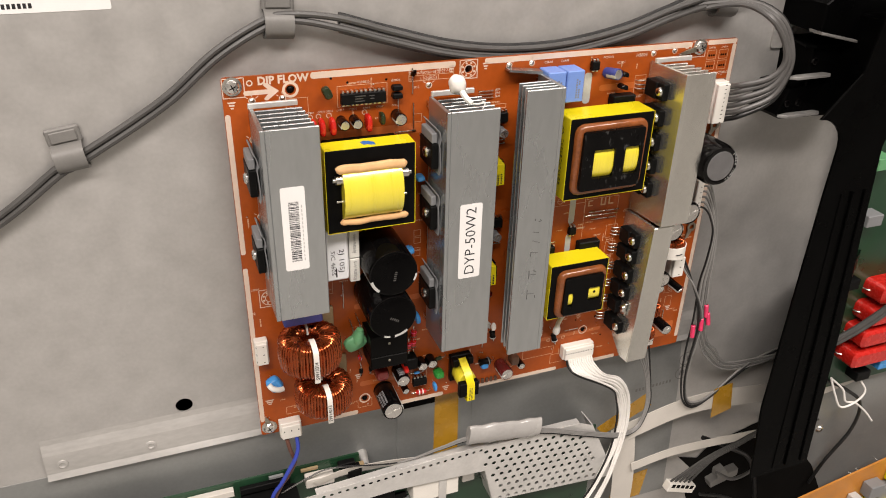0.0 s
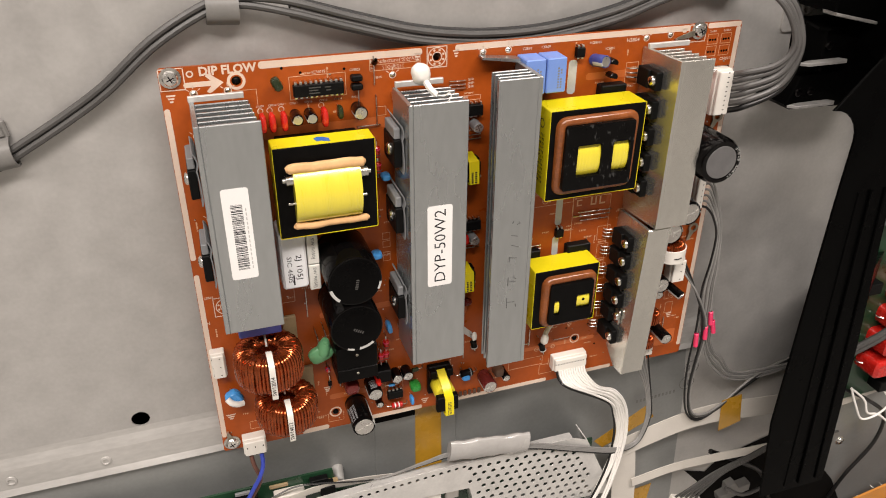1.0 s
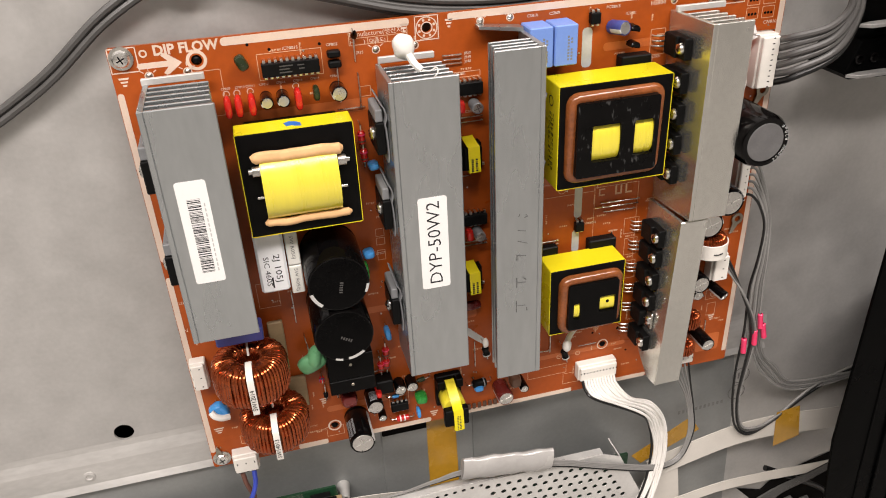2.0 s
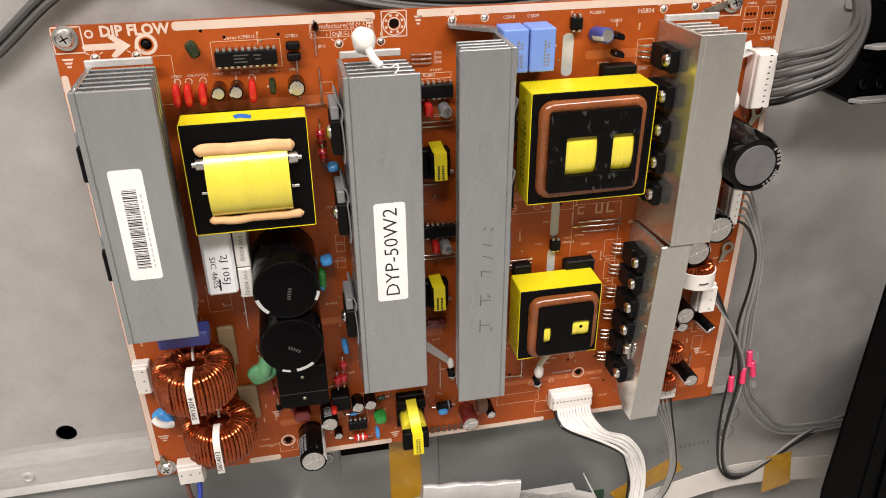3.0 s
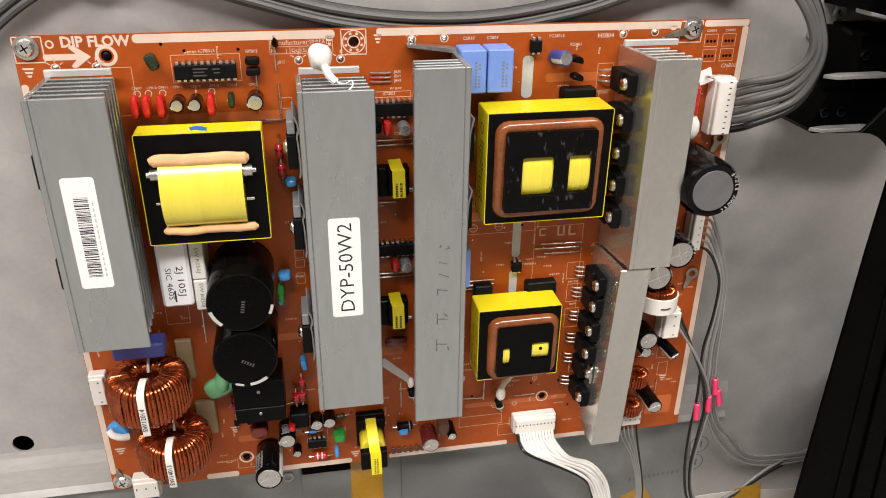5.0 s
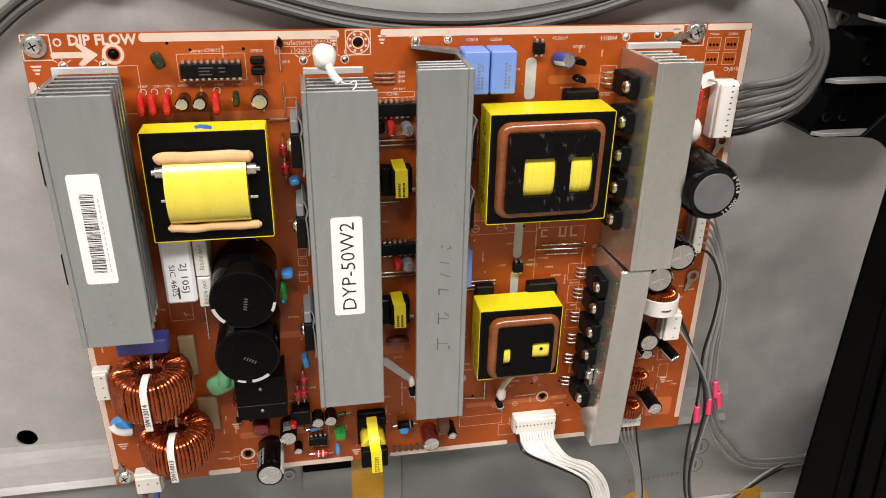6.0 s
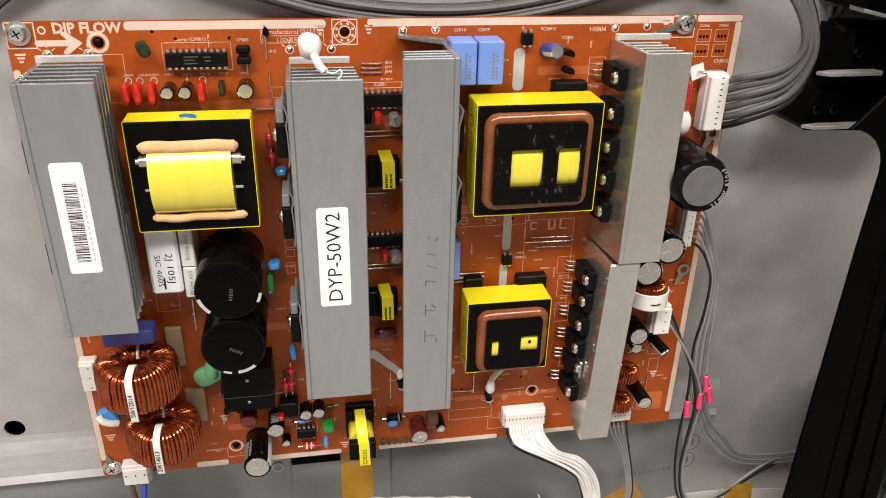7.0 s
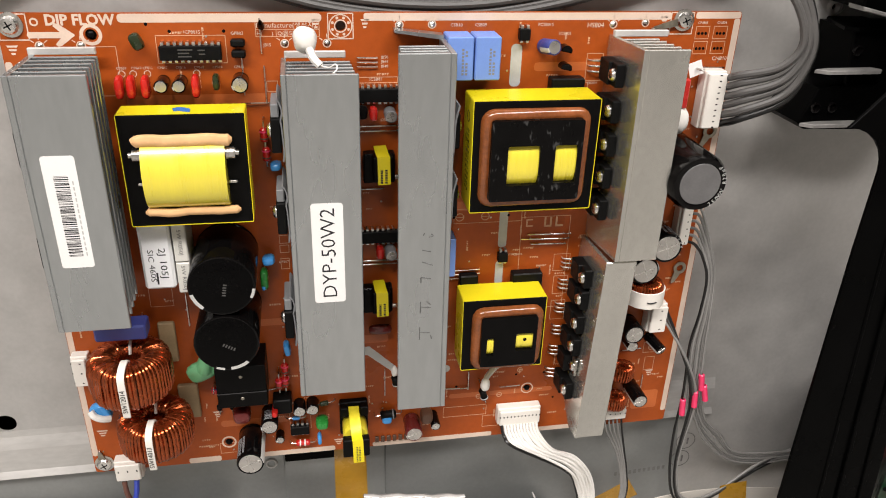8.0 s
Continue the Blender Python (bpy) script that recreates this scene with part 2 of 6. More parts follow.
def box(bm, x0, y0, z0, x1, y1, z1, bev=0.25):
    """A block with all its edges broken."""
    x0, x1 = sorted((x0, x1)); y0, y1 = sorted((y0, y1)); z0, z1 = sorted((z0, z1))
    b = min(bev, (x1 - x0) * 0.45, (y1 - y0) * 0.45, (z1 - z0) * 0.45)
    if b <= 0.01:
        return merge(bm, [(x, y, z) for z in (z0, z1) for y in (y0, y1) for x in (x0, x1)],
                     [(0, 2, 3, 1), (4, 5, 7, 6), (0, 1, 5, 4), (1, 3, 7, 5), (3, 2, 6, 7), (2, 0, 4, 6)])
    rings = []
    for z, k in ((z0, b), (z0 + b, 0), (z1 - b, 0), (z1, b)):
        if k:
            pts = [(x0 + b, y0 + b), (x1 - b, y0 + b), (x1 - b, y1 - b), (x0 + b, y1 - b)]
        else:
            pts = [(x0, y0 + b), (x0 + b, y0), (x1 - b, y0), (x1, y0 + b), (x1, y1 - b), (x1 - b, y1), (x0 + b, y1), (x0, y1 - b)]
        rings.append([bm.verts.new((x, y, z)) for x, y in pts])
    lo, m0, m1, hi = rings
    bm.faces.new(lo[::-1]); bm.faces.new(hi)
    for i in range(8):
        j = (i + 1) % 8
        bm.faces.new((m0[i], m0[j], m1[j], m1[i]))
    for four, eight, flip in ((lo, m0, False), (hi, m1, True)):
        for i in range(4):
            a, c = eight[(2 * i) % 8], eight[(2 * i + 1) % 8]
            f = (four[i], c, a) if not flip else (four[i], a, c)
            bm.faces.new(f)
            nx = eight[(2 * i + 2) % 8]
            f = (four[i], four[(i + 1) % 4], nx, c) if not flip else (four[i], c, nx, four[(i + 1) % 4])
            bm.faces.new(f)
    return bm


def lathe(bm, prof, seg=28, m=None):
    """Turns a profile of (radius, height) about z; m places it."""
    m = m or Matrix()
    rows = []
    for r, z in prof:
        if r < 1e-6:
            rows.append([bm.verts.new(m @ Vector((0, 0, z)))])
        else:
            rows.append([bm.verts.new(m @ Vector((r * math.cos(2 * math.pi * k / seg), r * math.sin(2 * math.pi * k / seg), z))) for k in range(seg)])
    for a, b in zip(rows, rows[1:]):
        for k in range(seg):
            j = (k + 1) % seg
            if len(a) == 1 and len(b) == 1:
                continue
            if len(a) == 1:
                bm.faces.new((a[0], b[j], b[k]))
            elif len(b) == 1:
                bm.faces.new((a[k], a[j], b[0]))
            else:
                bm.faces.new((a[k], a[j], b[j], b[k]))
    return bm


def smooth_path(pts, n=8):
    pts = [Vector(p) for p in pts]
    if len(pts) < 3:
        return pts
    ext = [pts[0] * 2 - pts[1]] + pts + [pts[-1] * 2 - pts[-2]]
    out = []
    for i in range(1, len(ext) - 2):
        a, b, c, d = ext[i - 1:i + 3]
        for k in range(n):
            t = k / n
            out.append(0.5 * (2 * b + (c - a) * t + (2 * a - 5 * b + 4 * c - d) * t * t + (3 * b - a - 3 * c + d) * t ** 3))
    return out + [pts[-1]]


def tube(bm, pts, r, seg=8, n=8, flat=None, close=False):
    """Sweeps a round (or flat = (half width, half height, width direction)) section along a smooth path."""
    path = smooth_path(pts, n) if n else [Vector(p) for p in pts]
    side = None
    rows = []
    cnt = len(path)
    for i, p in enumerate(path):
        if close:
            d = (path[(i + 1) % cnt] - path[i - 1]).normalized()
        else:
            d = (path[min(i + 1, cnt - 1)] - path[max(i - 1, 0)]).normalized()
        if flat:
            side = Vector(flat[2])
            side = (side - d * side.dot(d)).normalized()
        elif side is None:
            side = d.orthogonal().normalized()
        else:
            side = (side - d * side.dot(d)).normalized()
        up = d.cross(side)
        if flat:
            a, b = flat[0], flat[1]
            rows.append([bm.verts.new(p + side * x + up * y) for x, y in ((-a, -b), (a, -b), (a, b), (-a, b))])
        else:
            rows.append([bm.verts.new(p + side * (r * math.cos(2 * math.pi * k / seg)) + up * (r * math.sin(2 * math.pi * k / seg))) for k in range(seg)])
    m = len(rows[0])
    pairs = list(zip(rows, rows[1:])) + ([(rows[-1], rows[0])] if close else [])
    for a, b in pairs:
        for k in range(m):
            j = (k + 1) % m
            bm.faces.new((a[k], a[j], b[j], b[k]))
    if not close:
        bm.faces.new(rows[0][::-1]); bm.faces.new(rows[-1])
    return bm


def to_mesh(name, bm, mat, smooth=True):
    bmesh.ops.scale(bm, vec=(0.001, 0.001, 0.001), verts=bm.verts)
    bmesh.ops.recalc_face_normals(bm, faces=bm.faces)
    me = bpy.data.meshes.new(name)
    bm.to_mesh(me)
    bm.free()
    me.materials.append(mat)
    if smooth:
        me.polygons.foreach_set("use_smooth", [True] * len(me.polygons))
        me.set_sharp_from_angle(angle=radians(32))
    return me


def part(name, bm, mat, parent, label=""):
    ob = new(name, to_mesh(name, bm, mat))
    ob.parent = parent
    return tagged(ob, label)


def thing(name, m, label, category, group="", kind=""):
    ob = new(name)
    ob.empty_display_size = 0.005
    ob.matrix_basis = m
    return tagged(ob, label, category, group, kind)


def solid(name, bm, mat, m, label, category, group="", kind=""):
    """A thing that is one mesh."""
    ob = new(name, to_mesh(name, bm, mat))
    ob.matrix_basis = m
    return tagged(ob, label, category, group, kind)


def cylinder(bm, x, y, z0, z1, r, seg=24, bev=0.4):
    return lathe(bm, [(0, z0), (r, z0), (r, z1 - bev), (r - bev, z1), (0, z1)], seg, Matrix.Translation((x, y, 0)))


def lettering(text, size, m, mat, parent, width=None, name="lettering", bold=0.0):
    """Raised ink letters in the built-in font, size in mm (cap height about 0.7 of it), centred at m (mm, local to the parent)."""
    cu = bpy.data.curves.new(name, "FONT")
    cu.body, cu.size, cu.extrude, cu.offset = text, size, 0.02, bold
    cu.align_x, cu.align_y = "CENTER", "CENTER"
    cu.resolution_u = 2
    tmp = bpy.data.objects.new("tmp", cu)
    me = bpy.data.meshes.new_from_object(tmp)
    bpy.data.objects.remove(tmp)
    me.name = name
    if width:
        xs = [v.co.x for v in me.vertices]
        k = width / max(1e-6, max(xs) - min(xs))
        me.transform(Matrix.Diagonal((k, 1, 1, 1)))
    me.transform(Matrix.Diagonal((0.001, 0.001, 0.001, 1)) @ m)
    me.materials.clear()
    me.materials.append(mat)
    ob = new(name, me)
    ob.parent = parent
    return ob


def tm(x, y, z=0.0, rz=0.0, rx=0.0, ry=0.0):
    return Matrix.LocRotScale((x, y, z), Euler((radians(rx), radians(ry), radians(rz))), None)

# ---------------------------------------------------------------- the room that closes the place
def slab(name, x0, y0, z0, x1, y1, z1, mat, label, cat):
    bm = bm_new()
    box(bm, x0 * 1000, y0 * 1000, z0 * 1000, x1 * 1000, y1 * 1000, z1 * 1000, 0)
    return solid(name, bm, mat, Matrix(), label, cat, kind="structure")


BENCH = 0.22
slab("floor", -2.6, -3.2, BENCH - 0.1, 3.0, 1.6, BENCH, M_FLOOR, "plain brown bench top under the set", "floor")
slab("wall_north", -2.6, 1.6, BENCH - 0.1, 3.0, 1.7, 2.7, M_WALL, "plain painted wall behind the set", "wall")
slab("wall_south", -2.6, -3.3, BENCH - 0.1, 3.0, -3.2, 2.7, M_WALL, "plain painted wall behind the camera", "wall")
slab("wall_west", -2.7, -3.3, BENCH - 0.1, -2.6, 1.7, 2.7, M_WALL, "plain painted side wall of the workshop", "wall")
slab("wall_east", 3.0, -3.3, BENCH - 0.1, 3.1, 1.7, 2.7, M_WALL, "plain painted side wall of the workshop", "wall")
slab("ceiling", -2.7, -3.3, 2.7, 3.1, 1.7, 2.8, M_CEIL, "plain pale ceiling of the workshop", "ceiling")

# ---------------------------------------------------------------- the set's steel back panel
WP = -16.0
chassis = thing("back_panel", at(0, 0, 0), "grey galvanised steel back panel of an opened television standing upright", "panel", kind="structure")


def plate_with_holes(bm, poly, holes, z0, z1):
    """A sheet with round holes: outline and holes filled by a triangle fill, then thickened."""
    edges = []

    def loop(pts):
        vs = [bm.verts.new((x, y, z1)) for x, y in pts]
        for i in range(len(vs)):
            edges.append(bm.edges.new((vs[i], vs[(i + 1) % len(vs)])))
    loop(poly)
    for hole in holes:
        if len(hole) != 4 or isinstance(hole[0], tuple):
            loop(hole)
            continue
        cx, cy, r, seg = hole
        loop([(cx + r * math.cos(2 * math.pi * k / seg), cy + r * math.sin(2 * math.pi * k / seg)) for k in range(seg)])
    res = bmesh.ops.triangle_fill(bm, use_beauty=True, use_dissolve=False, edges=edges)
    faces = [f for f in res["geom"] if isinstance(f, bmesh.types.BMFace)]
    ext = bmesh.ops.extrude_face_region(bm, geom=faces)
    vs = [v for v in ext["geom"] if isinstance(v, bmesh.types.BMVert)]
    bmesh.ops.translate(bm, vec=(0, 0, z0 - z1), verts=vs)
    return bm


bm = bm_new()
plate_with_holes(bm, rect(-420, -579, 900, 300, 6), [(-50, -210, 5.3, 24), (377, 4, 1.6, 16)], WP - 1.2, WP)
part("sheet", bm, M_CHASSIS, chassis)
bm = bm_new()
box(bm, -420, -579, WP - 30, 900, 300, WP - 28, 0)
part("inner_sheet", bm, M_EPOXY, chassis)
for x0, x1 in ((-420, -416), (896, 900)):
    bm = bm_new()
    box(bm, x0, -579, WP - 28, x1, 300, WP - 1.3, 0.2)
    part("side_flange", bm, M_CHASSIS, chassis)
# thin overlays that put the panel's shade into colour: below the rail, beyond the column
bm = bm_new()
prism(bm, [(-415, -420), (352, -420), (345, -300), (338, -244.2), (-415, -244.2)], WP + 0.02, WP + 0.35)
part("lower_sheet", bm, M_CHASSIS_SHADE, chassis, "panel steel coloured darker for the shade below the rail")
bm = bm_new()
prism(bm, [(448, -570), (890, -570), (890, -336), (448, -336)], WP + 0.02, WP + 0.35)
part("bay_sheet", bm, M_CHASSIS_SHADE, chassis, "panel steel coloured darker for the shade beyond the column")
for x, y in ((85, -254), (144.5, -251)):
    bm = bm_new()
    lathe(bm, [(2.2, WP + 0.3), (2.4, WP + 1.2), (3.3, WP + 1.3), (3.7, WP + 0.3)], 20, Matrix.Translation((x, y, 0)))
    part("pressed_ring", bm, M_RAIL, chassis)
# faint pressed steps beside the column
bm = bm_new()
prism(bm, rect(92, -420, 152, -244, 3), WP + 0.3, WP + 1.6, 1.0)
part("pressed_step", bm, M_CHASSIS_SHADE, chassis)
bm = bm_new()
lathe(bm, [(1.7, WP), (4.6, WP), (4.6, WP + 0.9), (3.4, WP + 2.0), (2.2, WP + 2.2), (1.7, WP + 1.4), (1.7, WP)], 24, Matrix.Translation((377, 4, 0)))
part("rivet_collar", bm, M_RAIL, chassis)

bm = bm_new()
plate_with_holes(bm, rect(361, -9, 412, 12, 2.5), [(377, 4, 4.8, 20)], WP + 0.1, WP + 1.6)
part("steel_tab", bm, M_RAIL, chassis)

# the ledge behind the board's lower edge
rail = thing("mounting_rail", at(0, 0, 0), "bright folded steel rail across the back panel under the circuit board", "rail", kind="structure")
bm = bm_new()
prof = [(WP + 0.1, -215), (WP + 0.5, -219), (WP + 1.7, -222.5), (WP + 2.6, -226), (WP + 3.2, -240), (WP + 5.4, -243.6), (WP + 4.6, -244.4), (WP + 2.2, -241), (WP + 1.6, -227), (WP + 0.8, -223.5), (WP + 0.1, -220)]
for x0, x1 in ((-136, 358),):
    a = [bm.verts.new((x0, v, w)) for w, v in prof]
    b = [bm.verts.new((x1, v, w)) for w, v in prof]
    for i in range(len(prof) - 1):
        bm.faces.new((a[i], a[i + 1], b[i + 1], b[i]))
    bm.faces.new(a); bm.faces.new(b[::-1])
part("folded_strip", bm, M_RAIL, rail).data.shade_flat()
for x in (-126, -74):
    bm = bm_new()
    lathe(bm, [(0, WP + 2.4), (3.4, WP + 2.4), (3.2, WP + 3.6), (2.0, WP + 4.0), (1.6, WP + 3.2), (0, WP + 3.2)], 20, Matrix.Translation((x, -234, 0)))
    part("dimple", bm, M_RAIL, rail)

# dark slot in the panel under the board, painted as a flat near-black strip
slot = thing("slot_shade", at(0, 0, 0), "flat near-black strip painted for a dark panel slot under the board", "slot", kind="structure")
bm = bm_new()
prism(bm, rect(93, -253, 127, -243, 1), WP + 1.62, WP + 1.7)
part("opening", bm, M_HOLE_SHADE, slot)

# ---------------------------------------------------------------- the black upright
def upright():
    t = thing("stand_column", at(0, 0, 0), "black moulded plastic upright column standing off the steel panel", "column")
    out = [(375, -348), (366, -270), (367, -95)]
    for k in range(7):
        a = radians(k * 15)
        out.append((347 + 21 * math.cos(a), -56 + 21 * math.sin(a)))
    out += [(349, -33), (372, -8), (384, 70), (432, 70), (407, -60), (414, -129), (424, -214), (434, -348)]
    bm = bm_new()
    prism(bm, out, 54, 55.6, 0.3)
    part("body", bm, M_COLUMN, t)
    for a, b, w in ((0.40, 0.44, 56.4), (0.62, 0.67, 57.4), (0.90, 0.96, 57.0)):
        bm = bm_new()
        prism(bm, [(372 + a * 58, -342), (372 + b * 58, -342), (366 + b * 40, -90), (366 + a * 40, -90)], 55.5, w, 0.5)
        part("rib", bm, M_COLUMN, t)
    # unseen wedge from the lower face back towards the panel, added to shade it
    bm = bm_new()
    lo = [(466, -348), (498, -348), (498, -185), (466, -185)]
    hi = [(398, -348), (424, -348), (418, -150), (394, -150)]
    merge(bm, [(x, y, -5.5) for x, y in lo] + [(x, y, 54.1) for x, y in hi], [(0, 3, 2, 1), (4, 5, 6, 7), (0, 1, 5, 4), (1, 2, 6, 5), (2, 3, 7, 6), (3, 0, 4, 7)])
    part("gusset", bm, M_COLUMN, t)
    # stepped foot bracket between the column and the panel, with bright ledges
    bm = bm_new()
    prism(bm, [(370, -1.5), (372, -27), (359, -29), (352, -46), (356, -49.5), (430, -52), (430, -1.5)], WP + 0.2, 13, 0.8)
    part("bracket_block", bm, M_COLUMN, t)
    bm = bm_new()
    box(bm, 396, -50, 12, 428, 20, 54.1, 1.0)
    part("bracket_post", bm, M_COLUMN, t)
    bm = bm_new()
    prism(bm, [(366, 9), (420, -3), (470, -10), (470, 75), (369, 75), (371, 31), (366, 27)], WP + 0.1, 20, 1.0)
    part("upper_block", bm, M_COLUMN, t)
    # ledge colour stands in for light reflected off glossy black plastic
    bm = bm_new()
    prism(bm, [(364, 10.6), (364.6, 8.6), (417, -3.2), (417, -1.2)], 12, 23, 0.4)
    part("ledge", bm, M_LEDGE_SHEEN, t, "ledge coloured pale for reflected light")
    for v, x0, x1, z0, z1 in ((-1.2, 366, 396, WP + 1, 15), (-20.2, 353, 387, 12.8, 19), (-46.4, 352, 386, 12.8, 18.5)):
        bm = bm_new()
        prism(bm, [(x0 + 8, z0), (x1 - 3, z0), (x1, z1 - 2), (x1 - 2, z1), (x0 + 5, z1), (x0, z1 - 4)], -0.9, 0.9, 0.3)
        for q in bm.verts:
            q.co = Vector((q.co.x, v + q.co.z, q.co.y))
        part("ledge", bm, M_LEDGE_SHEEN if v < -10 else M_COLUMN, t, "ledge coloured pale for reflected light" if v < -10 else "")
    for x, y in ((374, -11), (368, -38.5), (359, -38.5)):
        bm = bm_new()
        lathe(bm, [(2.6, 12.5), (2.6, 14.2), (1.9, 14.6), (1.5, 13.3), (0, 13.3)], 18, Matrix.Translation((x, y, 0)))
        part("screw_boss", bm, M_BLACK_GLOSS, t)
    return t


upright()

# ---------------------------------------------------------------- the power board
BU0, BU1, BV0, BV1 = -5.4, 319.0, -235.0, 4.6
board = thing("power_board", at(0, 0, 0), "orange phenolic power supply circuit board full of parts", "circuit board")
bm = bm_new()
plate_with_holes(bm, rect(BU0, BV0, BU1, BV1, 1.5),
                 [(30, -4.2, 2.3, 20), (132, -1.2, 2.2, 20), (231, -203, 2.2, 20), (65, -222.5, 2.2, 20), (8.5, -100, 0.01 + 1.6, 16)], -1.6, 0)
part("substrate", bm, M_BOARD, board)


def ink(bm_or_poly, name="ink_mark", mat=None, h=0.09):
    bm = bm_new()
    prism(bm, bm_or_poly, 0.012, h)
    return part(name, bm, mat or M_SILK, board)


def ink_ring(cx, cy, r0, r1, seg=24, mat=None):
    bm = bm_new()
    lathe(bm, [(r0, 0.012), (r0, 0.09), (r1, 0.09), (r1, 0.012)], seg, Matrix.Translation((cx, cy, 0)))
    return part("ink_ring", bm, mat or M_SILK, board)


def ink_frame(x0, y0, x1, y1, t=0.35, mat=None, name="ink_outline"):
    bm = bm_new()
    for a in ((x0, y0, x1, y0 + t), (x0, y1 - t, x1, y1), (x0, y0, x0 + t, y1), (x1 - t, y0, x1, y1)):
        box(bm, a[0], a[1], 0.012, a[2], a[3], 0.085, 0)
    return part(name, bm, mat or M_SILK_THIN, board)


ink(rect(41, 0.6, 124, 4.2, 1.5), "edge_strip")
ink(rect(142, 1.0, 284, 4.3, 1.0), "edge_strip")
ink(rect(296, 1.4, 318.6, 4.4, 1.0), "edge_strip")
ink(rect(315.6, -228, 318.7, 1.2, 1.0), "edge_strip")
ink(rect(-5.2, -99, -2.4, -15, 1.2), "edge_strip")
ink(rect(-5.2, -224, -2.4, -108, 1.2), "edge_strip")
ink(rect(43, -235, 60, -231.5, 1.2), "edge_strip")
ink(rect(78, -235, 122, -231.8, 1.2), "edge_strip")
ink(rect(143, -235, 212, -232, 1.0), "edge_strip")
ink(rect(240, -235, 262, -232, 1.0), "edge_strip")
ink([(6, -5.5), (18.2, -5.5), (15.8, -8.0), (16.8, -9.0), (18.2, -8.6), (24, -4.3), (18.2, 0.1), (16.8, 0.5), (15.8, -0.6), (18.2, -3.0), (6, -3.0), (5.4, -4.2)], "flow_arrow")
lettering("DIP FLOW", 6.0, tm(26.5, 1.6, 0.08, 0), M_SILK, board, 27, bold=0.22)


# ---------------------------------------------------------------- heat sinks
def heat_sink(u0, u1, v0, v1, w1, base_left, n, gap, w0, label, mat=M_ALU, base_t=3.0, foot=True):
    """An upright extrusion: a base standing off the board, fins parallel to the board."""
    t = thing("heat_sink", at((u0 + u1) / 2, (v0 + v1) / 2), label, "heat sink", "heat sinks of the power board")
    cx, cy = (u0 + u1) / 2, (v0 + v1) / 2
    X0, X1, Y0, Y1 = u0 - cx, u1 - cx, v0 - cy, v1 - cy
    bx0, bx1 = (X0, X0 + base_t) if base_left else (X1 - base_t, X1)
    bm = bm_new()
    box(bm, bx0, Y0, w0, bx1, Y1, w1 - 0.02, 0.3)
    part("base", bm, mat, t)
    for k in range(n):
        z = w1 - k * gap
        th = 1.9 if k == 0 else 1.3
        a, b = (bx1, X1) if base_left else (X0, bx0)
        inset = 0 if k == 0 else 1.0 + 0.25 * k
        if base_left:
            b -= inset
        else:
            a += inset
        bm = bm_new()
        box(bm, a, Y0, z - th, b, Y1, z, 0.35)
        part("fin", bm, mat, t)
    if foot:
        for y in (Y0 + 6, Y1 - 6):
            bm = bm_new()
            box(bm, bx0 + 0.6, y - 2, 0.1, bx1 - 0.6, y + 2, w0, 0.2)
            part("solder_tab", bm, M_STEEL, t)
    return t


hs1 = heat_sink(6.5, 36, -121, -10.5, 41.5, True, 6, 6.0, 6, "grey aluminium heat sink with a white barcode label", base_t=2.4)
hs2 = heat_sink(106, 137, -169, -13, 36, True, 5, 5.4, 6, "grey aluminium heat sink with a white part number label", base_t=2.2)
hs3 = heat_sink(153, 177, -183.5, -5.5, 34.5, False, 4, 4.6, 4, "grey aluminium heat sink with faded marker writing", base_t=2.4)
hs4 = heat_sink(255.4, 276.6, -106.7, -5.4, 33.5, True, 5, 5.6, 0.3, "bright aluminium heat sink carrying five black transistors", M_ALU_POL, 2.2)


def lean_parts(t, kz, zm, ky=0.0):
    """Shears the parts of a thing sideways with their height over the board and along their length."""
    for ob in t.children:
        for q in ob.data.vertices:
            q.co.x += kz * (q.co.z - zm / 1000) + ky * q.co.y


def angle_sink():
    t = thing("heat_sink", at(259, -160), "bright bent aluminium heat sink carrying six black transistors", "heat sink", "heat sinks of the power board")
    bm = bm_new()
    a = [(0.5, 52.3), (31.0, 52.3), (31.9, 51), (31.9, -55), (22, -55), (0.5, -34)]
    vs0 = [bm.verts.new((-7.4, y, z)) for z, y in a]
    vs1 = [bm.verts.new((-5.4, y, z)) for z, y in a]
    bm.faces.new(vs0); bm.faces.new(vs1[::-1])
    for i in range(len(a)):
        j = (i + 1) % len(a)
        bm.faces.new((vs0[i], vs0[j], vs1[j], vs1[i]))
    part("base", bm, M_ALU_POL, t)
    bm = bm_new()
    box(bm, -7.4, -55, 30.6, 8.3, 52.4, 32.1, 0.5)
    part("fin", bm, M_ALU_POL, t)
    return t


hs5 = angle_sink()
lean_parts(hs5, 0.06, 16, 0.04)


def paper_label(u0, v0, u1, v1, w, label, parent=None):
    t = thing("paper_label", at((u0 + u1) / 2, (v0 + v1) / 2, w), label, "label")
    a, b = (u1 - u0) / 2, (v1 - v0) / 2
    bm = bm_new()
    prism(bm, rect(-a, -b, a, b, 1.3), 0.02, 0.14)
    part("paper", bm, M_PAPER, t)
    return t, a, b


lab2, la, lb = paper_label(115.1, -117.2, 128.9, -68.3, 36, "white paper label with black part number")
lettering("DYP-50W2", 9.2, tm(0.4, 0, 0.17, 90), M_INK, lab2, 43.5, bold=-0.06)
lab1, la, lb = paper_label(13.8, -90, 26.4, -41.5, 41.5, "white paper label with a black barcode")


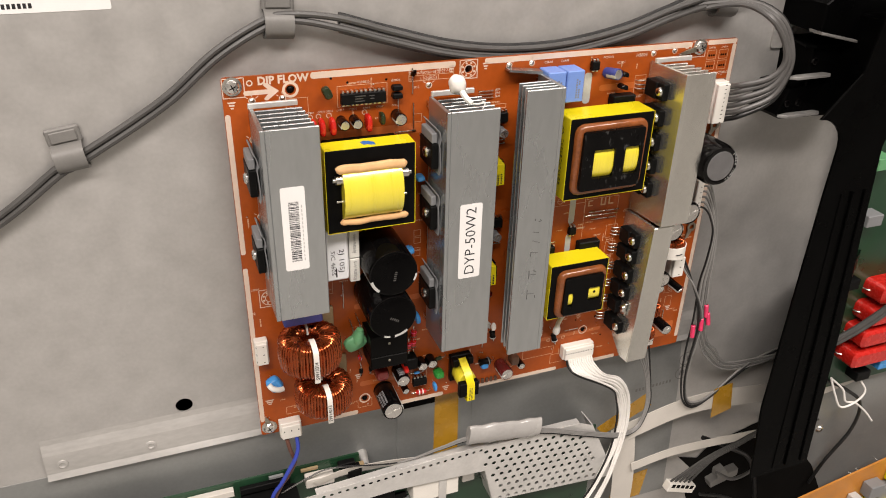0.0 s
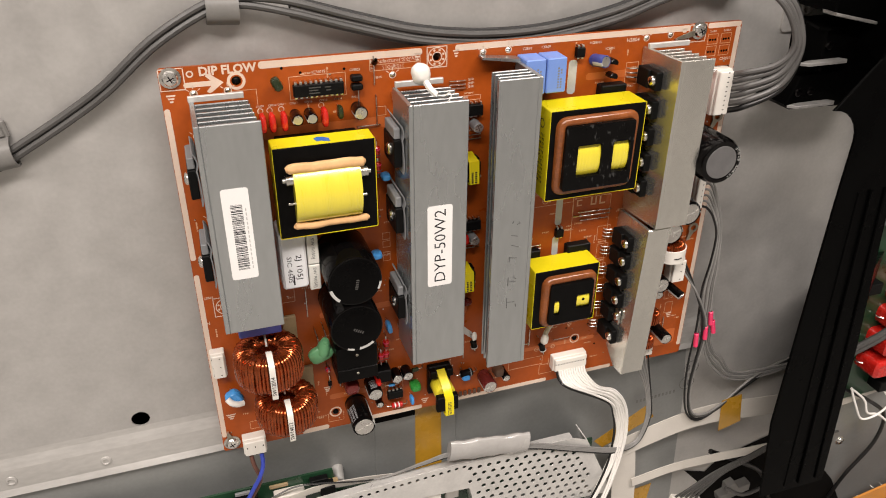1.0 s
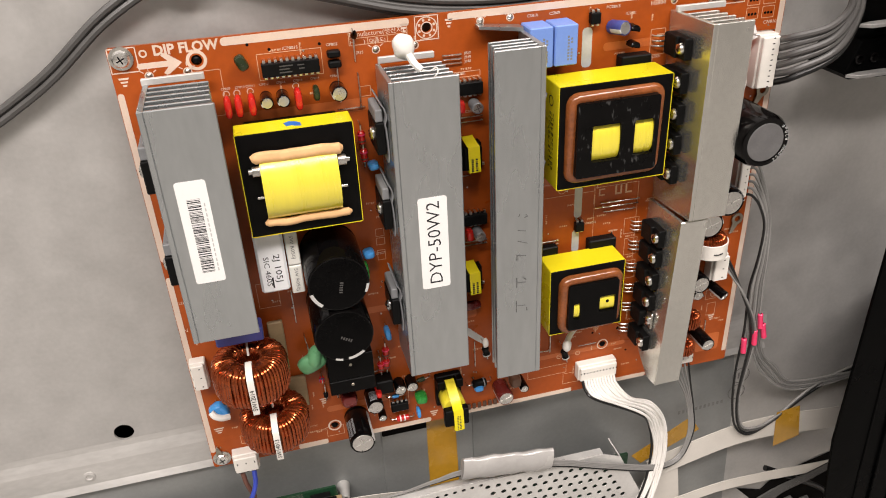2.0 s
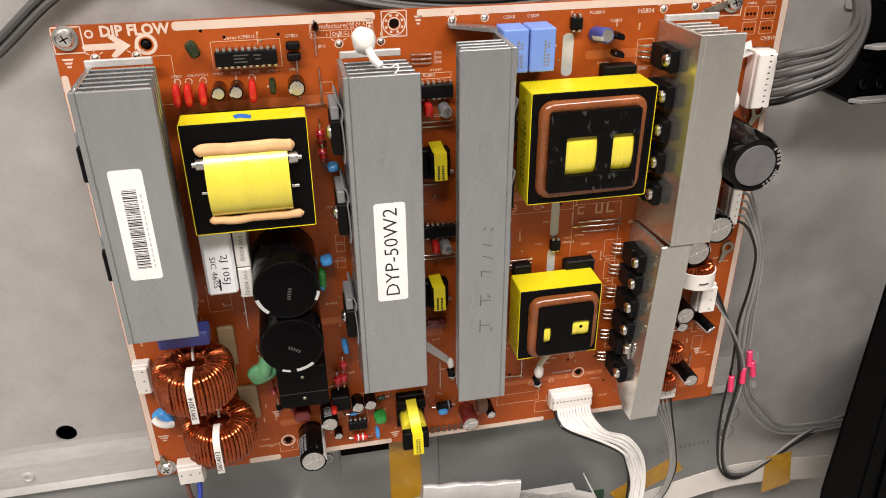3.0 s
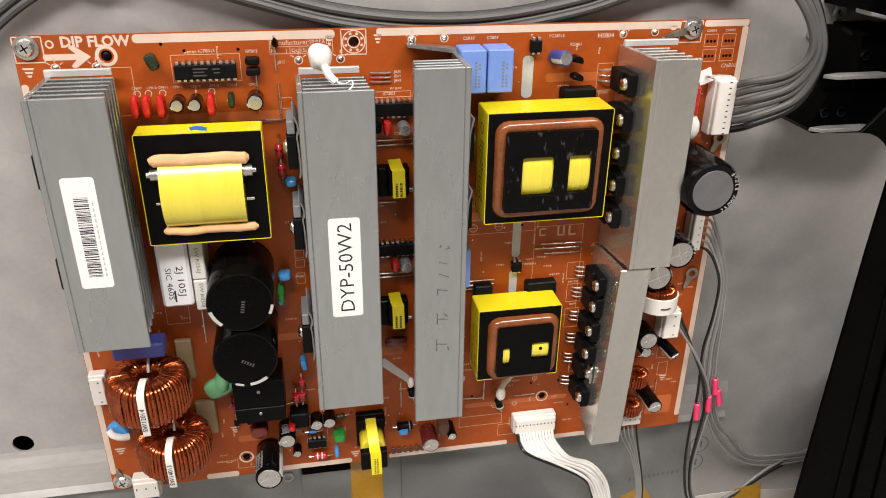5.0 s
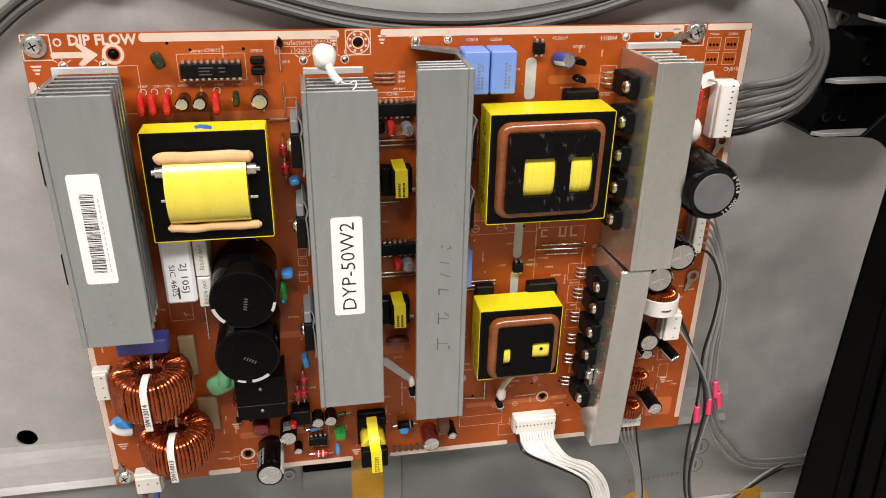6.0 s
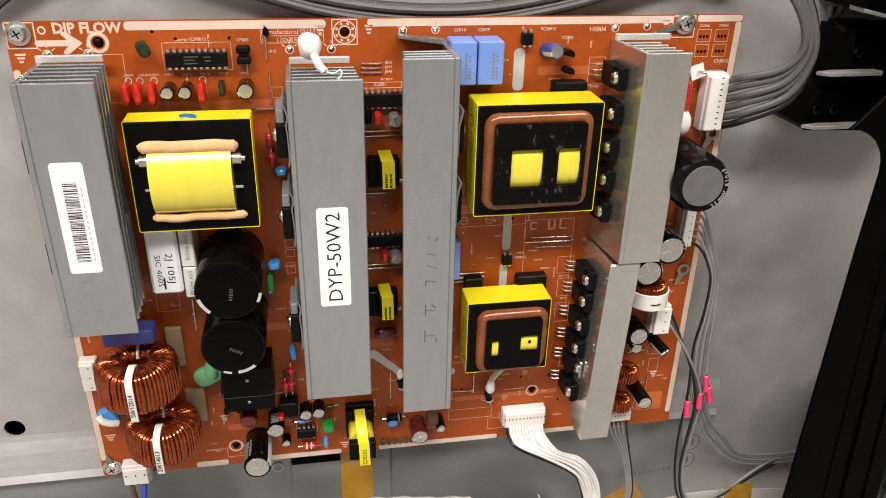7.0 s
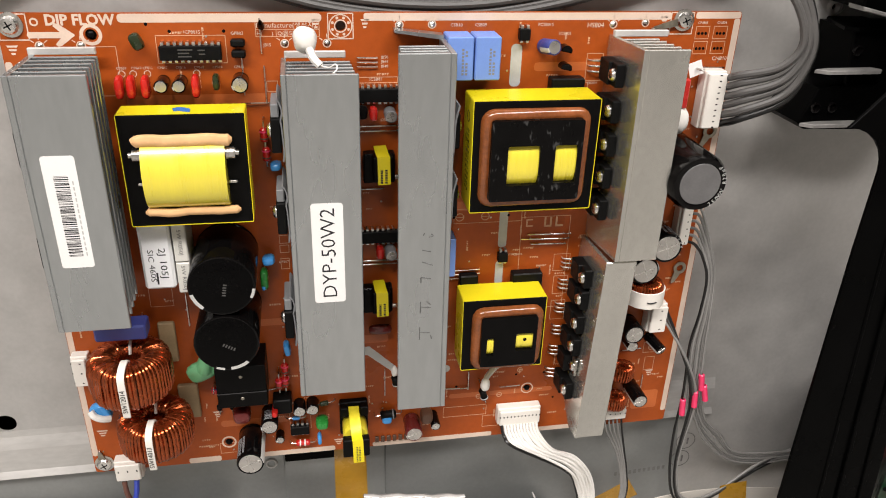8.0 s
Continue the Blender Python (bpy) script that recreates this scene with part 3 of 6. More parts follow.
def barcode(t, x0, x1, y0, y1, seed, n=42):
    rnd = random.Random(seed)
    y = y0
    bm = bm_new()
    while y < y1:
        h = rnd.choice((0.18, 0.18, 0.3, 0.5))
        box(bm, x0, y, 0.15, x1, min(y + h, y1), 0.19, 0)
        y += h + rnd.choice((0.22, 0.25, 0.4, 0.6))
    tagged(part("barcode", bm, M_INK, t), kind="stuff")


barcode(lab1, -2.7, 2.7, -19, 16, 3)
bm = bm_new()
for k in range(14):
    box(bm, 3.9, -19 + k * 2.4, 0.15, 4.4, -17.4 + k * 2.4, 0.19, 0)
part("unreadable_print", bm, M_SLEEVE_PALE, lab1)

# faded marker strokes on the third heat sink
mark = thing("marker_writing", at(166, -100, 34.5), "faded black marker strokes on the heat sink", "writing")
for pts in ([(2, 14), (3, 13), (1, 12.5)], [(-1, 14.6), (-1.6, 13.4)], [(-2, 6), (2, 5)], [(-2, 0), (3, -2)], [(-2.5, -8), (2.2, -9)], [(-2.4, -8), (-2.4, -11)],
            [(-2.4, -24), (2.4, -24.5)], [(-2.4, -21), (-2.4, -27)], [(0.5, -21), (2.4, -23)], [(-2.6, -38), (2.2, -38.5)], [(-2.6, -35), (-2.6, -42)], [(2.8, -40), (3.2, -42)]):
    bm = bm_new()
    tube(bm, [(x, y, 0.02) for x, y in pts], 0.28, 5, 0)
    part("stroke", bm, M_PENCIL, mark)


# ---------------------------------------------------------------- ferrite transformers
def core_block(t, x, y, z0, z1, tape=0.3):
    """Black core with a yellow tape band round its rim."""
    bm = bm_new()
    box(bm, -x + tape, -y + tape, z0 + 0.3, x - tape, y - tape, z1 + 0.05, 0.35)
    part("core", bm, M_FERRITE, t, "black ferrite core")
    bm = bm_new()
    o, i = rect(-x, -y, x, y, 0.8), rect(-x + tape, -y + tape, x - tape, y - tape, 0.5)
    n = len(o)
    rows = [[bm.verts.new((p[0], p[1], z)) for p in pl] for pl, z in ((o, z0), (o, z1), (i, z1), (i, z0))]
    for a, b in zip(rows, rows[1:] + rows[:1]):
        for k in range(n):
            bm.faces.new((a[k], a[(k + 1) % n], b[(k + 1) % n], b[k]))
    part("tape_band", bm, M_YELLOW, t, "yellow tape band round the core")


def bobbin_base(t, x, y, z1):
    bm = bm_new()
    box(bm, -x, -y, 2, x, y, z1, 0.5)
    part("bobbin", bm, M_BLACK, t)
    for s in (-1, 1):
        for k in range(6):
            px = -x + 3 + k * (2 * x - 6) / 5
            bm = bm_new()
            cylinder(bm, px, s * (y - 2), -0.4, 2.3, 0.4, 8, 0.1)
            part("pin", bm, M_STEEL, t)


def glue_bar(t, x0, x1, y, z, r, seed):
    rnd = random.Random(seed)
    bm = bm_new()
    n = 9
    path = [(x0 + (x1 - x0) * k / n, y + rnd.uniform(-0.35, 0.35), z) for k in range(n + 1)]
    tube(bm, path, r, 10, 3)
    # rounded ends and uneven girth
    for v in bm.verts:
        e = min(abs(v.co.x - x0), abs(v.co.x - x1))
        k = min(1.0, 0.35 + e / 2.2)
        v.co.y = y + (v.co.y - y) * k
        v.co.z = z + (v.co.z - z) * k * 0.8
    part("glue_bead", bm, M_GLUE, t, "cream glue bead")


def transformer_wound():
    t = thing("transformer", at(65.5, -54.5), "black ferrite transformer with yellow taped winding and cream glue", "transformer", "transformers of the power board")
    core_block(t, 25.3, 24.6, 15.5, 28)
    bobbin_base(t, 21, 21, 15.4)
    # the taped winding bulges through the core's window
    bm = bm_new()
    n = 22
    prof = []
    for k in range(n + 1):
        q = -1 + 2 * k / n
        prof.append((-1 + 15.3 * q, 26.4 + 9.8 * math.sqrt(max(0.0, 1 - q * q))))
    L = [bm.verts.new((-16.8, y, z)) for y, z in prof]
    R = [bm.verts.new((16.3, y, z)) for y, z in prof]
    for k in range(n):
        bm.faces.new((L[k], R[k], R[k + 1], L[k + 1]))
    bm.faces.new(L[::-1]); bm.faces.new(R)
    part("winding", bm, M_YELLOW_WIND, t, "bright yellow taped winding")
    glue_bar(t, -20, 19.5, 14.2, 30.6, 2.6, 1)
    glue_bar(t, -18.5, 20.5, -17.5, 29.8, 1.9, 2)
    for s in (-1, 1):
        bm = bm_new()
        lathe(bm, [(0, 0), (2.6, 0), (2.6, 3.6), (1.2, 3.8), (1.2, 5.2), (0, 5.2)], 16, tm(16.6 * s, 8.2, 30, 0, 0, 90 * s))
        part("bobbin_boss", bm, M_STEEL, t, "shiny bobbin boss")
        bm = bm_new()
        box(bm, 16.6 * s, -5.6, 28.4, 20 * s, -4.4, 29.4, 0.2)
        part("lead_end", bm, M_STEEL, t)
    bm = bm_new()
    pts = [(-3.6, 0.6), (-2.6, 2.4), (-0.6, 2.1), (0.6, 2.6), (3.2, 2.9), (3.0, 1.1), (0.8, 0.2), (-1.6, -0.2)]
    vs = [bm.verts.new((x * 1.1, 24.62, 19.5 + z * 2.3)) for x, z in pts]
    vt = [bm.verts.new((x * 1.1, 24.72, 19.5 + z * 2.3)) for x, z in pts]
    bm.faces.new(vs); bm.faces.new(vt)
    for k in range(len(pts)):
        bm.faces.new((vs[k], vs[(k + 1) % len(pts)], vt[(k + 1) % len(pts)], vt[k]))
    part("paint_dot", bm, M_BLUE_MARK, t, "blue paint dot")
    return t


def transformer_windows(u, v, x, y, z0, z1, plate, wins, label, dot=None):
    t = thing("transformer", at(u, v), label, "transformer", "transformers of the power board")
    core_block(t, x, y, z0, z1)
    bobbin_base(t, x - 5, y - 4, z0)
    px0, py0, px1, py1 = plate
    # varnish rope round the bobbin
    bm = bm_new()
    r = 3.0
    ring = rect(px0 - 1.2, py0 - 1.2, px1 + 1.2, py1 + 1.2, 3.0, 4)
    tube(bm, [(a, b, z1 - 0.1) for a, b in ring], r, 14, 0, close=True)
    mx, my = (px0 + px1) / 2, (py0 + py1) / 2
    for q in bm.verts:
        fx, fy = (q.co.x - mx) / (px1 - px0), (q.co.y - my) / (py1 - py0)
        heavy = max(0.0, min(1.0, 0.5 + 1.1 * (fy - fx)))
        lump = 0.75 + 0.5 * heavy + 0.28 * noise.noise(Vector((q.co.x * 0.13, q.co.y * 0.13, u)))
        q.co.z = z1 + (q.co.z - z1) * lump + (0.5 * noise.noise(q.co * 0.12) + 0.12 * math.sin(q.co.x * 0.9)) * (q.co.z > z1)
    part("varnish_bead", bm, M_VARNISH, t, "glossy brown varnish bead")
    # black bobbin plate with its windows, made of bars
    hi = z1 + 5.2
    bm = bm_new()
    plate_with_holes(bm, rect(px0, py0, px1, py1, 1.2), [rect(*w, 0.8) for w in wins], z1 - 0.5, hi)
    part("bobbin_plate", bm, M_SCUFFED if u > 212 else M_BLACK, t, "black bobbin plate with two windows")
    for w in wins:
        bm = bm_new()
        wide, cols = w[2] - w[0], 40
        ridge = 0.35 if wide < 5 else 0.12
        rows = []
        for j in range(13):
            q = -1 + j / 6
            row = []
            for i in range(cols + 1):
                f = i / cols
                x = w[0] - 0.4 + f * (wide + 0.8) + 0.5 * q * q * math.sin(f * 5 + 1)
                y = (w[1] + w[3]) / 2 + q * ((w[3] - w[1]) / 2 + 0.6)
                z = z1 + 4.5 - 2.6 * abs(q) ** 3
                z += ridge * abs(math.sin(f * math.pi * (3 if wide < 5 else 7))) if wide < 5 else ridge * noise.noise(Vector((x * 1.5, y * 0.10, u))) * (1.2 - q) + 0.05 * noise.noise(Vector((x * 4.0, y * 0.15, v)))
                row.append(bm.verts.new((x, y, z)))
            rows.append(row)
        for a, b in zip(rows, rows[1:]):
            for i in range(cols):
                bm.faces.new((a[i], a[i + 1], b[i + 1], b[i]))
        edge = rows[0] + [r[-1] for r in rows[1:]] + rows[-1][-2::-1] + [r[0] for r in rows[-2:0:-1]]
        low = [bm.verts.new((p.co.x, p.co.y, z1 - 0.6)) for p in edge]
        for i in range(len(edge)):
            j = (i + 1) % len(edge)
            bm.faces.new((edge[i], low[i], low[j], edge[j]))
        bm.faces.new(low)
        part("winding", bm, M_YELLOW_WIND, t, "yellow taped winding")
    if dot:
        bm = bm_new()
        cylinder(bm, dot[0], dot[1], z1 + 3.2, z1 + 4.75, 0.9, 12, 0.1)
        part("centre_hole", bm, M_HOLE_SHADE, t)
    return t


transformer_wound()
t2 = transformer_windows(215.3, -54, 28.9, 26.3, 8.5, 27, (-21.3, -18.9, 20.4, 18.6), [(-13.6, -11.4, 0.9, 7.0), (8.0, -10.8, 18.2, 7.0)],
                         "large black ferrite transformer with yellow tape and brown varnish")
t3 = transformer_windows(208.6, -151, 21.6, 20.8, 5.0, 21.5, (-12.6, -16, 16.2, 12.5), [(-9.6, -9.5, -6.0, 1.0), (5.4, -7.5, 14.4, 2.8)],
                         "smaller black ferrite transformer with yellow tape and brown varnish", (10.2, -1.2))
rnd = random.Random(5)
bm = bm_new()
lathe(bm, [(2.2, 0), (2.2, 0.08), (2.7, 0.08), (2.7, 0), (2.2, 0)], 20, tm(-28.9, 17, 17.5, 0, 0, -90))
for j in range(12):
    y = 11.5 - j * 2.5
    for z in (15.2, 18.6):
        a = rnd.uniform(1.2, 1.9)
        box(bm, -29.0, y, z, -28.94, y - a, z + 0.45, 0)
        box(bm, -29.0, y, z + rnd.uniform(1.2, 2.0), -28.94, y - a * 0.8, z + 2.3, 0)
        if rnd.random() < 0.6:
            box(bm, -29.0, y, z, -28.94, y - 0.4, z + 2.3, 0)
part("unreadable_print", bm, M_OLIVE, t2)


# ---------------------------------------------------------------- electrolytic capacitors
def electrolytic(u, v, r, h, label, sleeve=M_BLACK_GLOSS, top=M_CAN, stripe=True, stripe_at=200.0, rim=0.9, cross=True, stripe_in=0.6, group="electrolytic capacitors", lean=None, seg=32):
    t = thing("capacitor", at(u, v) @ (Euler([radians(q) for q in lean] + [0]).to_matrix().to_4x4() if lean else Matrix()), label, "capacitor", group)
    bm = bm_new()
    lathe(bm, [(0, 0.3), (r * 0.93, 0.3), (r, 1.2), (r, 2.0), (r * 0.95, 2.7), (r, 3.4), (r, h - rim), (r - 0.4 * rim, h - 0.15), (r - rim, h), (r - rim * 1.15, h - 0.25), (0, h - 0.25)], seg)
    part("sleeve", bm, sleeve, t)
    bm = bm_new()
    rr = r - rim * 1.15
    lathe(bm, [(rr, h - 0.35), (rr * 0.97, h - 0.1), (0, h - 0.1)], seg)
    part("can_top", bm, top, t)
    if cross:
        bm = bm_new()
        for a in (20, 110):
            m = tm(0, 0, h - 0.1, a)
            b2 = bm_new()
            box(b2, -rr * 0.9, -0.16, 0, rr * 0.9, 0.16, 0.1, 0)
            for q in b2.verts:
                q.co = m @ q.co
            me = bpy.data.meshes.new("x"); b2.to_mesh(me); b2.free(); bm.from_mesh(me); bpy.data.meshes.remove(me)
        part("vent_score", bm, M_BLACK if top is M_CAN_GREY else M_CHROME, t)
    if stripe:
        bm = bm_new()
        n = 5
        rows = []
        for k in range(n + 1):
            a = radians(stripe_at - 18 + 36 * k / n)
            rows.append([bm.verts.new((rad * math.cos(a), rad * math.sin(a), z)) for rad, z in ((r + 0.07, 3.6), (r + 0.07, h - rim), (r - 0.3 * rim, h + 0.02), (r - stripe_in, h + 0.05))])
        for a, b in zip(rows, rows[1:]):
            for i in range(3):
                bm.faces.new((a[i], b[i], b[i + 1], a[i + 1]))
        part("polarity_stripe", bm, M_SLEEVE_PALE, t, "pale grey polarity stripe")
    return t


capA = electrolytic(75, -105.4, 14.6, 37, "large black snap-in electrolytic capacitor", top=M_CAP_TOP, cross=False, stripe_at=212, rim=0.7, stripe_in=1.8)
capB = electrolytic(74.4, -135.2, 14.6, 37, "large black snap-in electrolytic capacitor", top=M_CAP_TOP, cross=False, stripe_at=292, rim=0.7, stripe_in=1.8)
for t, a0, a1 in ((capA, -28, -8), (capB, 246, 262)):
    bm = bm_new()
    rows = []
    for k in range(5):
        a = radians(a0 + (a1 - a0) * k / 4)
        rows.append([bm.verts.new((rad * math.cos(a), rad * math.sin(a), z)) for rad, z in ((14.67, 22), (14.67, 36.3), (14.4, 37.02), (13.2, 37.05))])
    for p, q in zip(rows, rows[1:]):
        for i in range(3):
            bm.faces.new((p[i], q[i], q[i + 1], p[i + 1]))
    part("printed_patch", bm, M_SLEEVE_PALE, t, "pale grey printed patch")
for t, rz in ((capA, 80), (capB, -30)):
    for k in range(5):
        bm = bm_new()
        box(bm, -3 + 1.3 * k, -0.8, 36.75, -2.3 + 1.3 * k, 0.8, 36.93, 0)
        for q in bm.verts:
            q.co = tm(1, -2, 0, rz) @ q.co
        part("embossed_mark", bm, M_WIRE_GREY, t)
capR = electrolytic(292.3, -66, 14.1, 38, "black electrolytic capacitor with a grey top", top=M_CAN_GREY, cross=False, stripe=False, rim=3.4)
for k, ch in enumerate("250WV 820µF"):
    a = radians(-58 + k * 10)
    if ch != " ":
        lettering(ch, 2.8, tm(11.9 * math.cos(a), 11.9 * math.sin(a), 38.05, math.degrees(a) + 90), M_SLEEVE_PALE, capR)


# ---------------------------------------------------------------- wound toroids
def toroid(u, v0, v1, R, r_in, w, turns, label, text=None, axis_lean=0.0):
    """Copper choke standing on its rim: its axis runs up the panel."""
    t = thing("choke_coil", at(u, (v0 + v1) / 2, w) @ tm(0, 0, 0, 0, -90 + axis_lean), label, "choke coil", "copper choke coils")
    h = (v1 - v0) / 2
    mid, half = (R + r_in) / 2, (R - r_in) / 2
    rnd = random.Random(turns)
    bm = bm_new()
    lathe(bm, [(r_in + 1.6, -h + 1.6), (R - 1.6, -h + 1.6), (R - 1.6, h - 1.6), (r_in + 1.6, h - 1.6), (r_in + 1.6, -h + 1.6)], 36)
    part("ring_core", bm, M_VARNISH, t)
    wr = math.pi * (R - 0.5) / turns * 1.07
    for k in range(turns):
        a = 2 * math.pi * k / turns + rnd.uniform(-0.012, 0.012)
        lay = 1.0 * (k % 2) if text else 0.5 * (k % 2)
        sway = rnd.uniform(-0.03, 0.03)
        if text is not None and abs(((math.degrees(a) - 270 + 180) % 360) - 180) < 4:
            continue
        pts = []
        for q in range(20):
            f = 2 * math.pi * (q + 0.5) / 20
            x, z = math.cos(f), math.sin(f)
            inner = max(0.0, -x)
            x, z = math.copysign(abs(x) ** 0.5, x), math.copysign(abs(z) ** 0.5, z)
            rad = mid + half * x + lay * (inner - 0.2 * (1 - inner))
            b = a + sway * inner
            pts.append((rad * math.cos(b), rad * math.sin(b), (h - 0.3 * lay) * z))
        bm = bm_new()
        tube(bm, pts, wr, 7, 0, close=True)
        part("winding_turn", bm, M_COPPER, t)
    if text:
        bm = bm_new()
        y = R + 1.2
        tube(bm, [(0, -y + 0.5, -h - 1.5), (0, -y, -h + 1), (0, -y - 0.2, h - 3), (0, -y + 1.8, h + 0.6), (0, -mid, h + 1.6), (0, -r_in - 1, h + 0.6), (0, -r_in + 1.6, h - 3)], 1, n=6, flat=(1.6, 0.45, (1, 0, 0)))
        part("plastic_strap", bm, M_WHITE, t, "white plastic divider strap")
        bm = bm_new()
        tube(bm, [(0, r_in - 1.6, h - 3), (0, r_in + 1, h + 0.6), (0, mid, h + 1.6), (0, R - 0.5, h + 0.4)], 1, n=6, flat=(0.5, 1.2, (1, 0, 0)))
        part("divider_fin", bm, M_WHITE, t, "thin pale divider fin")
        lettering(text, 3.2, tm(0, -y - 1.0, -2.2, 0, 90) @ tm(0, 0, 0, 90), M_INK, t)
    return t


toroid(26.9, -168.8, -148.0, 18.3, 5.6, 20, 58, "large copper wound choke coil with a white strap", "SW12014")
toroid(33.7, -203.0, -184.6, 17.2, 5.2, 19, 54, "smaller copper wound choke coil with a white strap", "SW14013")


# ---------------------------------------------------------------- power transistors clamped to the heat sinks
def screw_part(t, m, r=3.0, mat=None):
    """Pan-head screw; its head looks along local z of m."""
    bm = bm_new()
    lathe(bm, [(0, -1), (r * 0.5, -1), (r * 0.5, 0), (r, 0), (r, r * 0.22), (r * 0.8, r * 0.5), (r * 0.35, r * 0.62), (0, r * 0.62)], 18, m)
    s = part("screw", bm, mat or M_CHROME, t, "shiny cross-head screw")
    bm = bm_new()
    for a in (25, 115):
        b2 = tm(0, 0, 0, a)
        vs = [(x, y, z) for z in (r * 0.5, r * 0.645) for y in (-r * 0.07, r * 0.07) for x in (-r * 0.5, r * 0.5)]
        merge(bm, [m @ (b2 @ Vector(p)) for p in vs], [(0, 2, 3, 1), (4, 5, 7, 6), (0, 1, 5, 4), (1, 3, 7, 5), (3, 2, 6, 7), (2, 0, 4, 6)])
    part("cross_slot", bm, M_BLACK, s)
    return s


def transistor(u, v, side, wide, w0, w1, scr_w, label, clip=False, tab=False):
    """side -1: hangs on a face that looks left, +1: on one that looks right."""
    t = thing("transistor", at(u, v), label, "transistor", "transistors on the heat sinks")
    s = side
    th = 6.0
    bm = bm_new()
    if tab:
        box(bm, 0.1 * s, -wide / 2, w0, th * s, wide / 2, w1 - 5.5, 0.4)
        part("package", bm, M_EPOXY, t)
        bm = bm_new()
        box(bm, 0.1 * s, -wide / 2, w1 - 5.4, 1.6 * s, wide / 2, w1, 0.3)
        part("metal_tab", bm, M_STEEL, t)
    else:
        box(bm, 0.1 * s, -wide / 2, w0, th * s, wide / 2, w1 - 6, 0.4)
        box(bm, 0.1 * s, -wide / 2 + 0.02, w1 - 6.5, (th - 1.6) * s, wide / 2 - 0.02, w1, 0.4)
        part("package", bm, M_EPOXY, t)
    for k in (-1, 0, 1):
        bm = bm_new()
        tube(bm, [(3.0 * s, k * 2.54, w0 + 0.5), (3.4 * s, k * 2.54, w0 * 0.75), (8.2 * s, k * 2.54, 2.4), (9.6 * s, k * 2.54, 1.2), (9.8 * s, k * 2.54, -0.2)], 0.42, 5, 2)
        part("lead", bm, M_STEEL, t)
    x = (th - 1.6) * s if not tab else 1.7 * s
    if clip:
        x = th * s
    screw_part(t, tm(x, 0, scr_w, 0, 0, 90 * s), 3.0)
    return t


for v in (-19, -35.5, -51.5, -67.5, -84):
    transistor(255.7, v - 0.5, -1, 10.4, 5, 22, 18.5, "black moulded transistor screwed to the bright heat sink")
for v in (-122, -134.5, -149, -163, -191):
    transistor(251.5 + 0.04 * (v + 160), v - 0.5, -1, 10.4, 5, 21.5, 18.5, "black moulded transistor screwed to the bent heat sink")
transistor(250.9, -176.5, -1, 10.0, 5, 21.5, 18.5, "transistor with a bright metal tab on the bent heat sink", tab=True)


def big_transistor(u, v, label):
    """Flat package on a heat sink's left side under a curved spring clip."""
    t = thing("transistor", at(u, v), label, "transistor", "transistors on the heat sinks")
    bm = bm_new()
    box(bm, -5.4, -9.5, 7, -1.2, 5.5, 27, 0.5)
    part("package", bm, M_EPOXY, t)
    bm = bm_new()
    box(bm, -5.0, 5.6, 8, -1.6, 11.5, 26, 0.5)
    part("spacer", bm, M_PAD, t, "grey insulating spacer")
    bm = bm_new()
    tube(bm, [(-0.9, -13, 16), (-0.4, -9, 16), (-0.8, 2, 16), (-1.1, 5, 16), (-0.3, 8, 16), (-1.0, 12, 16), (-2.2, 14, 16)], 1, n=5, flat=(12, 0.3, (0, 0, 1)))
    part("insulating_sheet", bm, M_PAD, t, "pale wavy insulating sheet")
    screw_part(t, tm(-5.4, -1.5, 19, 0, 0, -90), 3.2)
    for k in (-1, 0, 1):
        bm = bm_new()
        tube(bm, [(-3, -2 + k * 4, 7.3), (-3, -2 + k * 4, 3), (-3, -2 + k * 4, -0.2)], 0.5, 5, 2)
        part("lead", bm, M_STEEL, t)
    return t


for v in (-39, -77, -132):
    big_transistor(105.9, v, "black power transistor with spring clip on the heat sink")
for v in (-42, -88):
    big_transistor(6.4, v, "black power transistor with spring clip beside the barcode")
for v in (-43.5, -77):
    t = thing("insulator_pad", at(177.4, v), "grey insulating pad screwed to the heat sink", "insulator", "insulating pads")
    bm = bm_new()
    tube(bm, [(0.4, -13, 17), (1.2, -6, 17), (1.6, 6, 17), (3.2, 13.5, 17)], 1, n=5, flat=(9, 0.4, (0, 0, 1)))
    part("pad", bm, M_PAD, t)
    bm = bm_new()
    box(bm, 1.2, -8, 6, 5, 8, 20, 0.4)
    part("package", bm, M_EPOXY, t)
    screw_part(t, tm(5.0, 1, 14, 0, 0, 90), 2.8)
# rear foot of the third heat sink
bm = bm_new()
prism(bm, [(-10.5, 91.8), (11, 88.6), (11, 90.6), (-10.5, 93.0)], 1.0, 7.5)
part("foot_flange", bm, M_ALU, hs3)
for h, x, y in ((hs1, -7, 55.2), (hs2, -6, 78), (hs4, -3, 51)):
    bm = bm_new()
    box(bm, x - 8, y - 0.4, 4.5, x + 18, y + 2.6, 6.6, 0.3)
    part("foot_flange", bm, M_SHIELD, h, "bright top foot flange")
lean_parts(hs4, 0.11, 10)


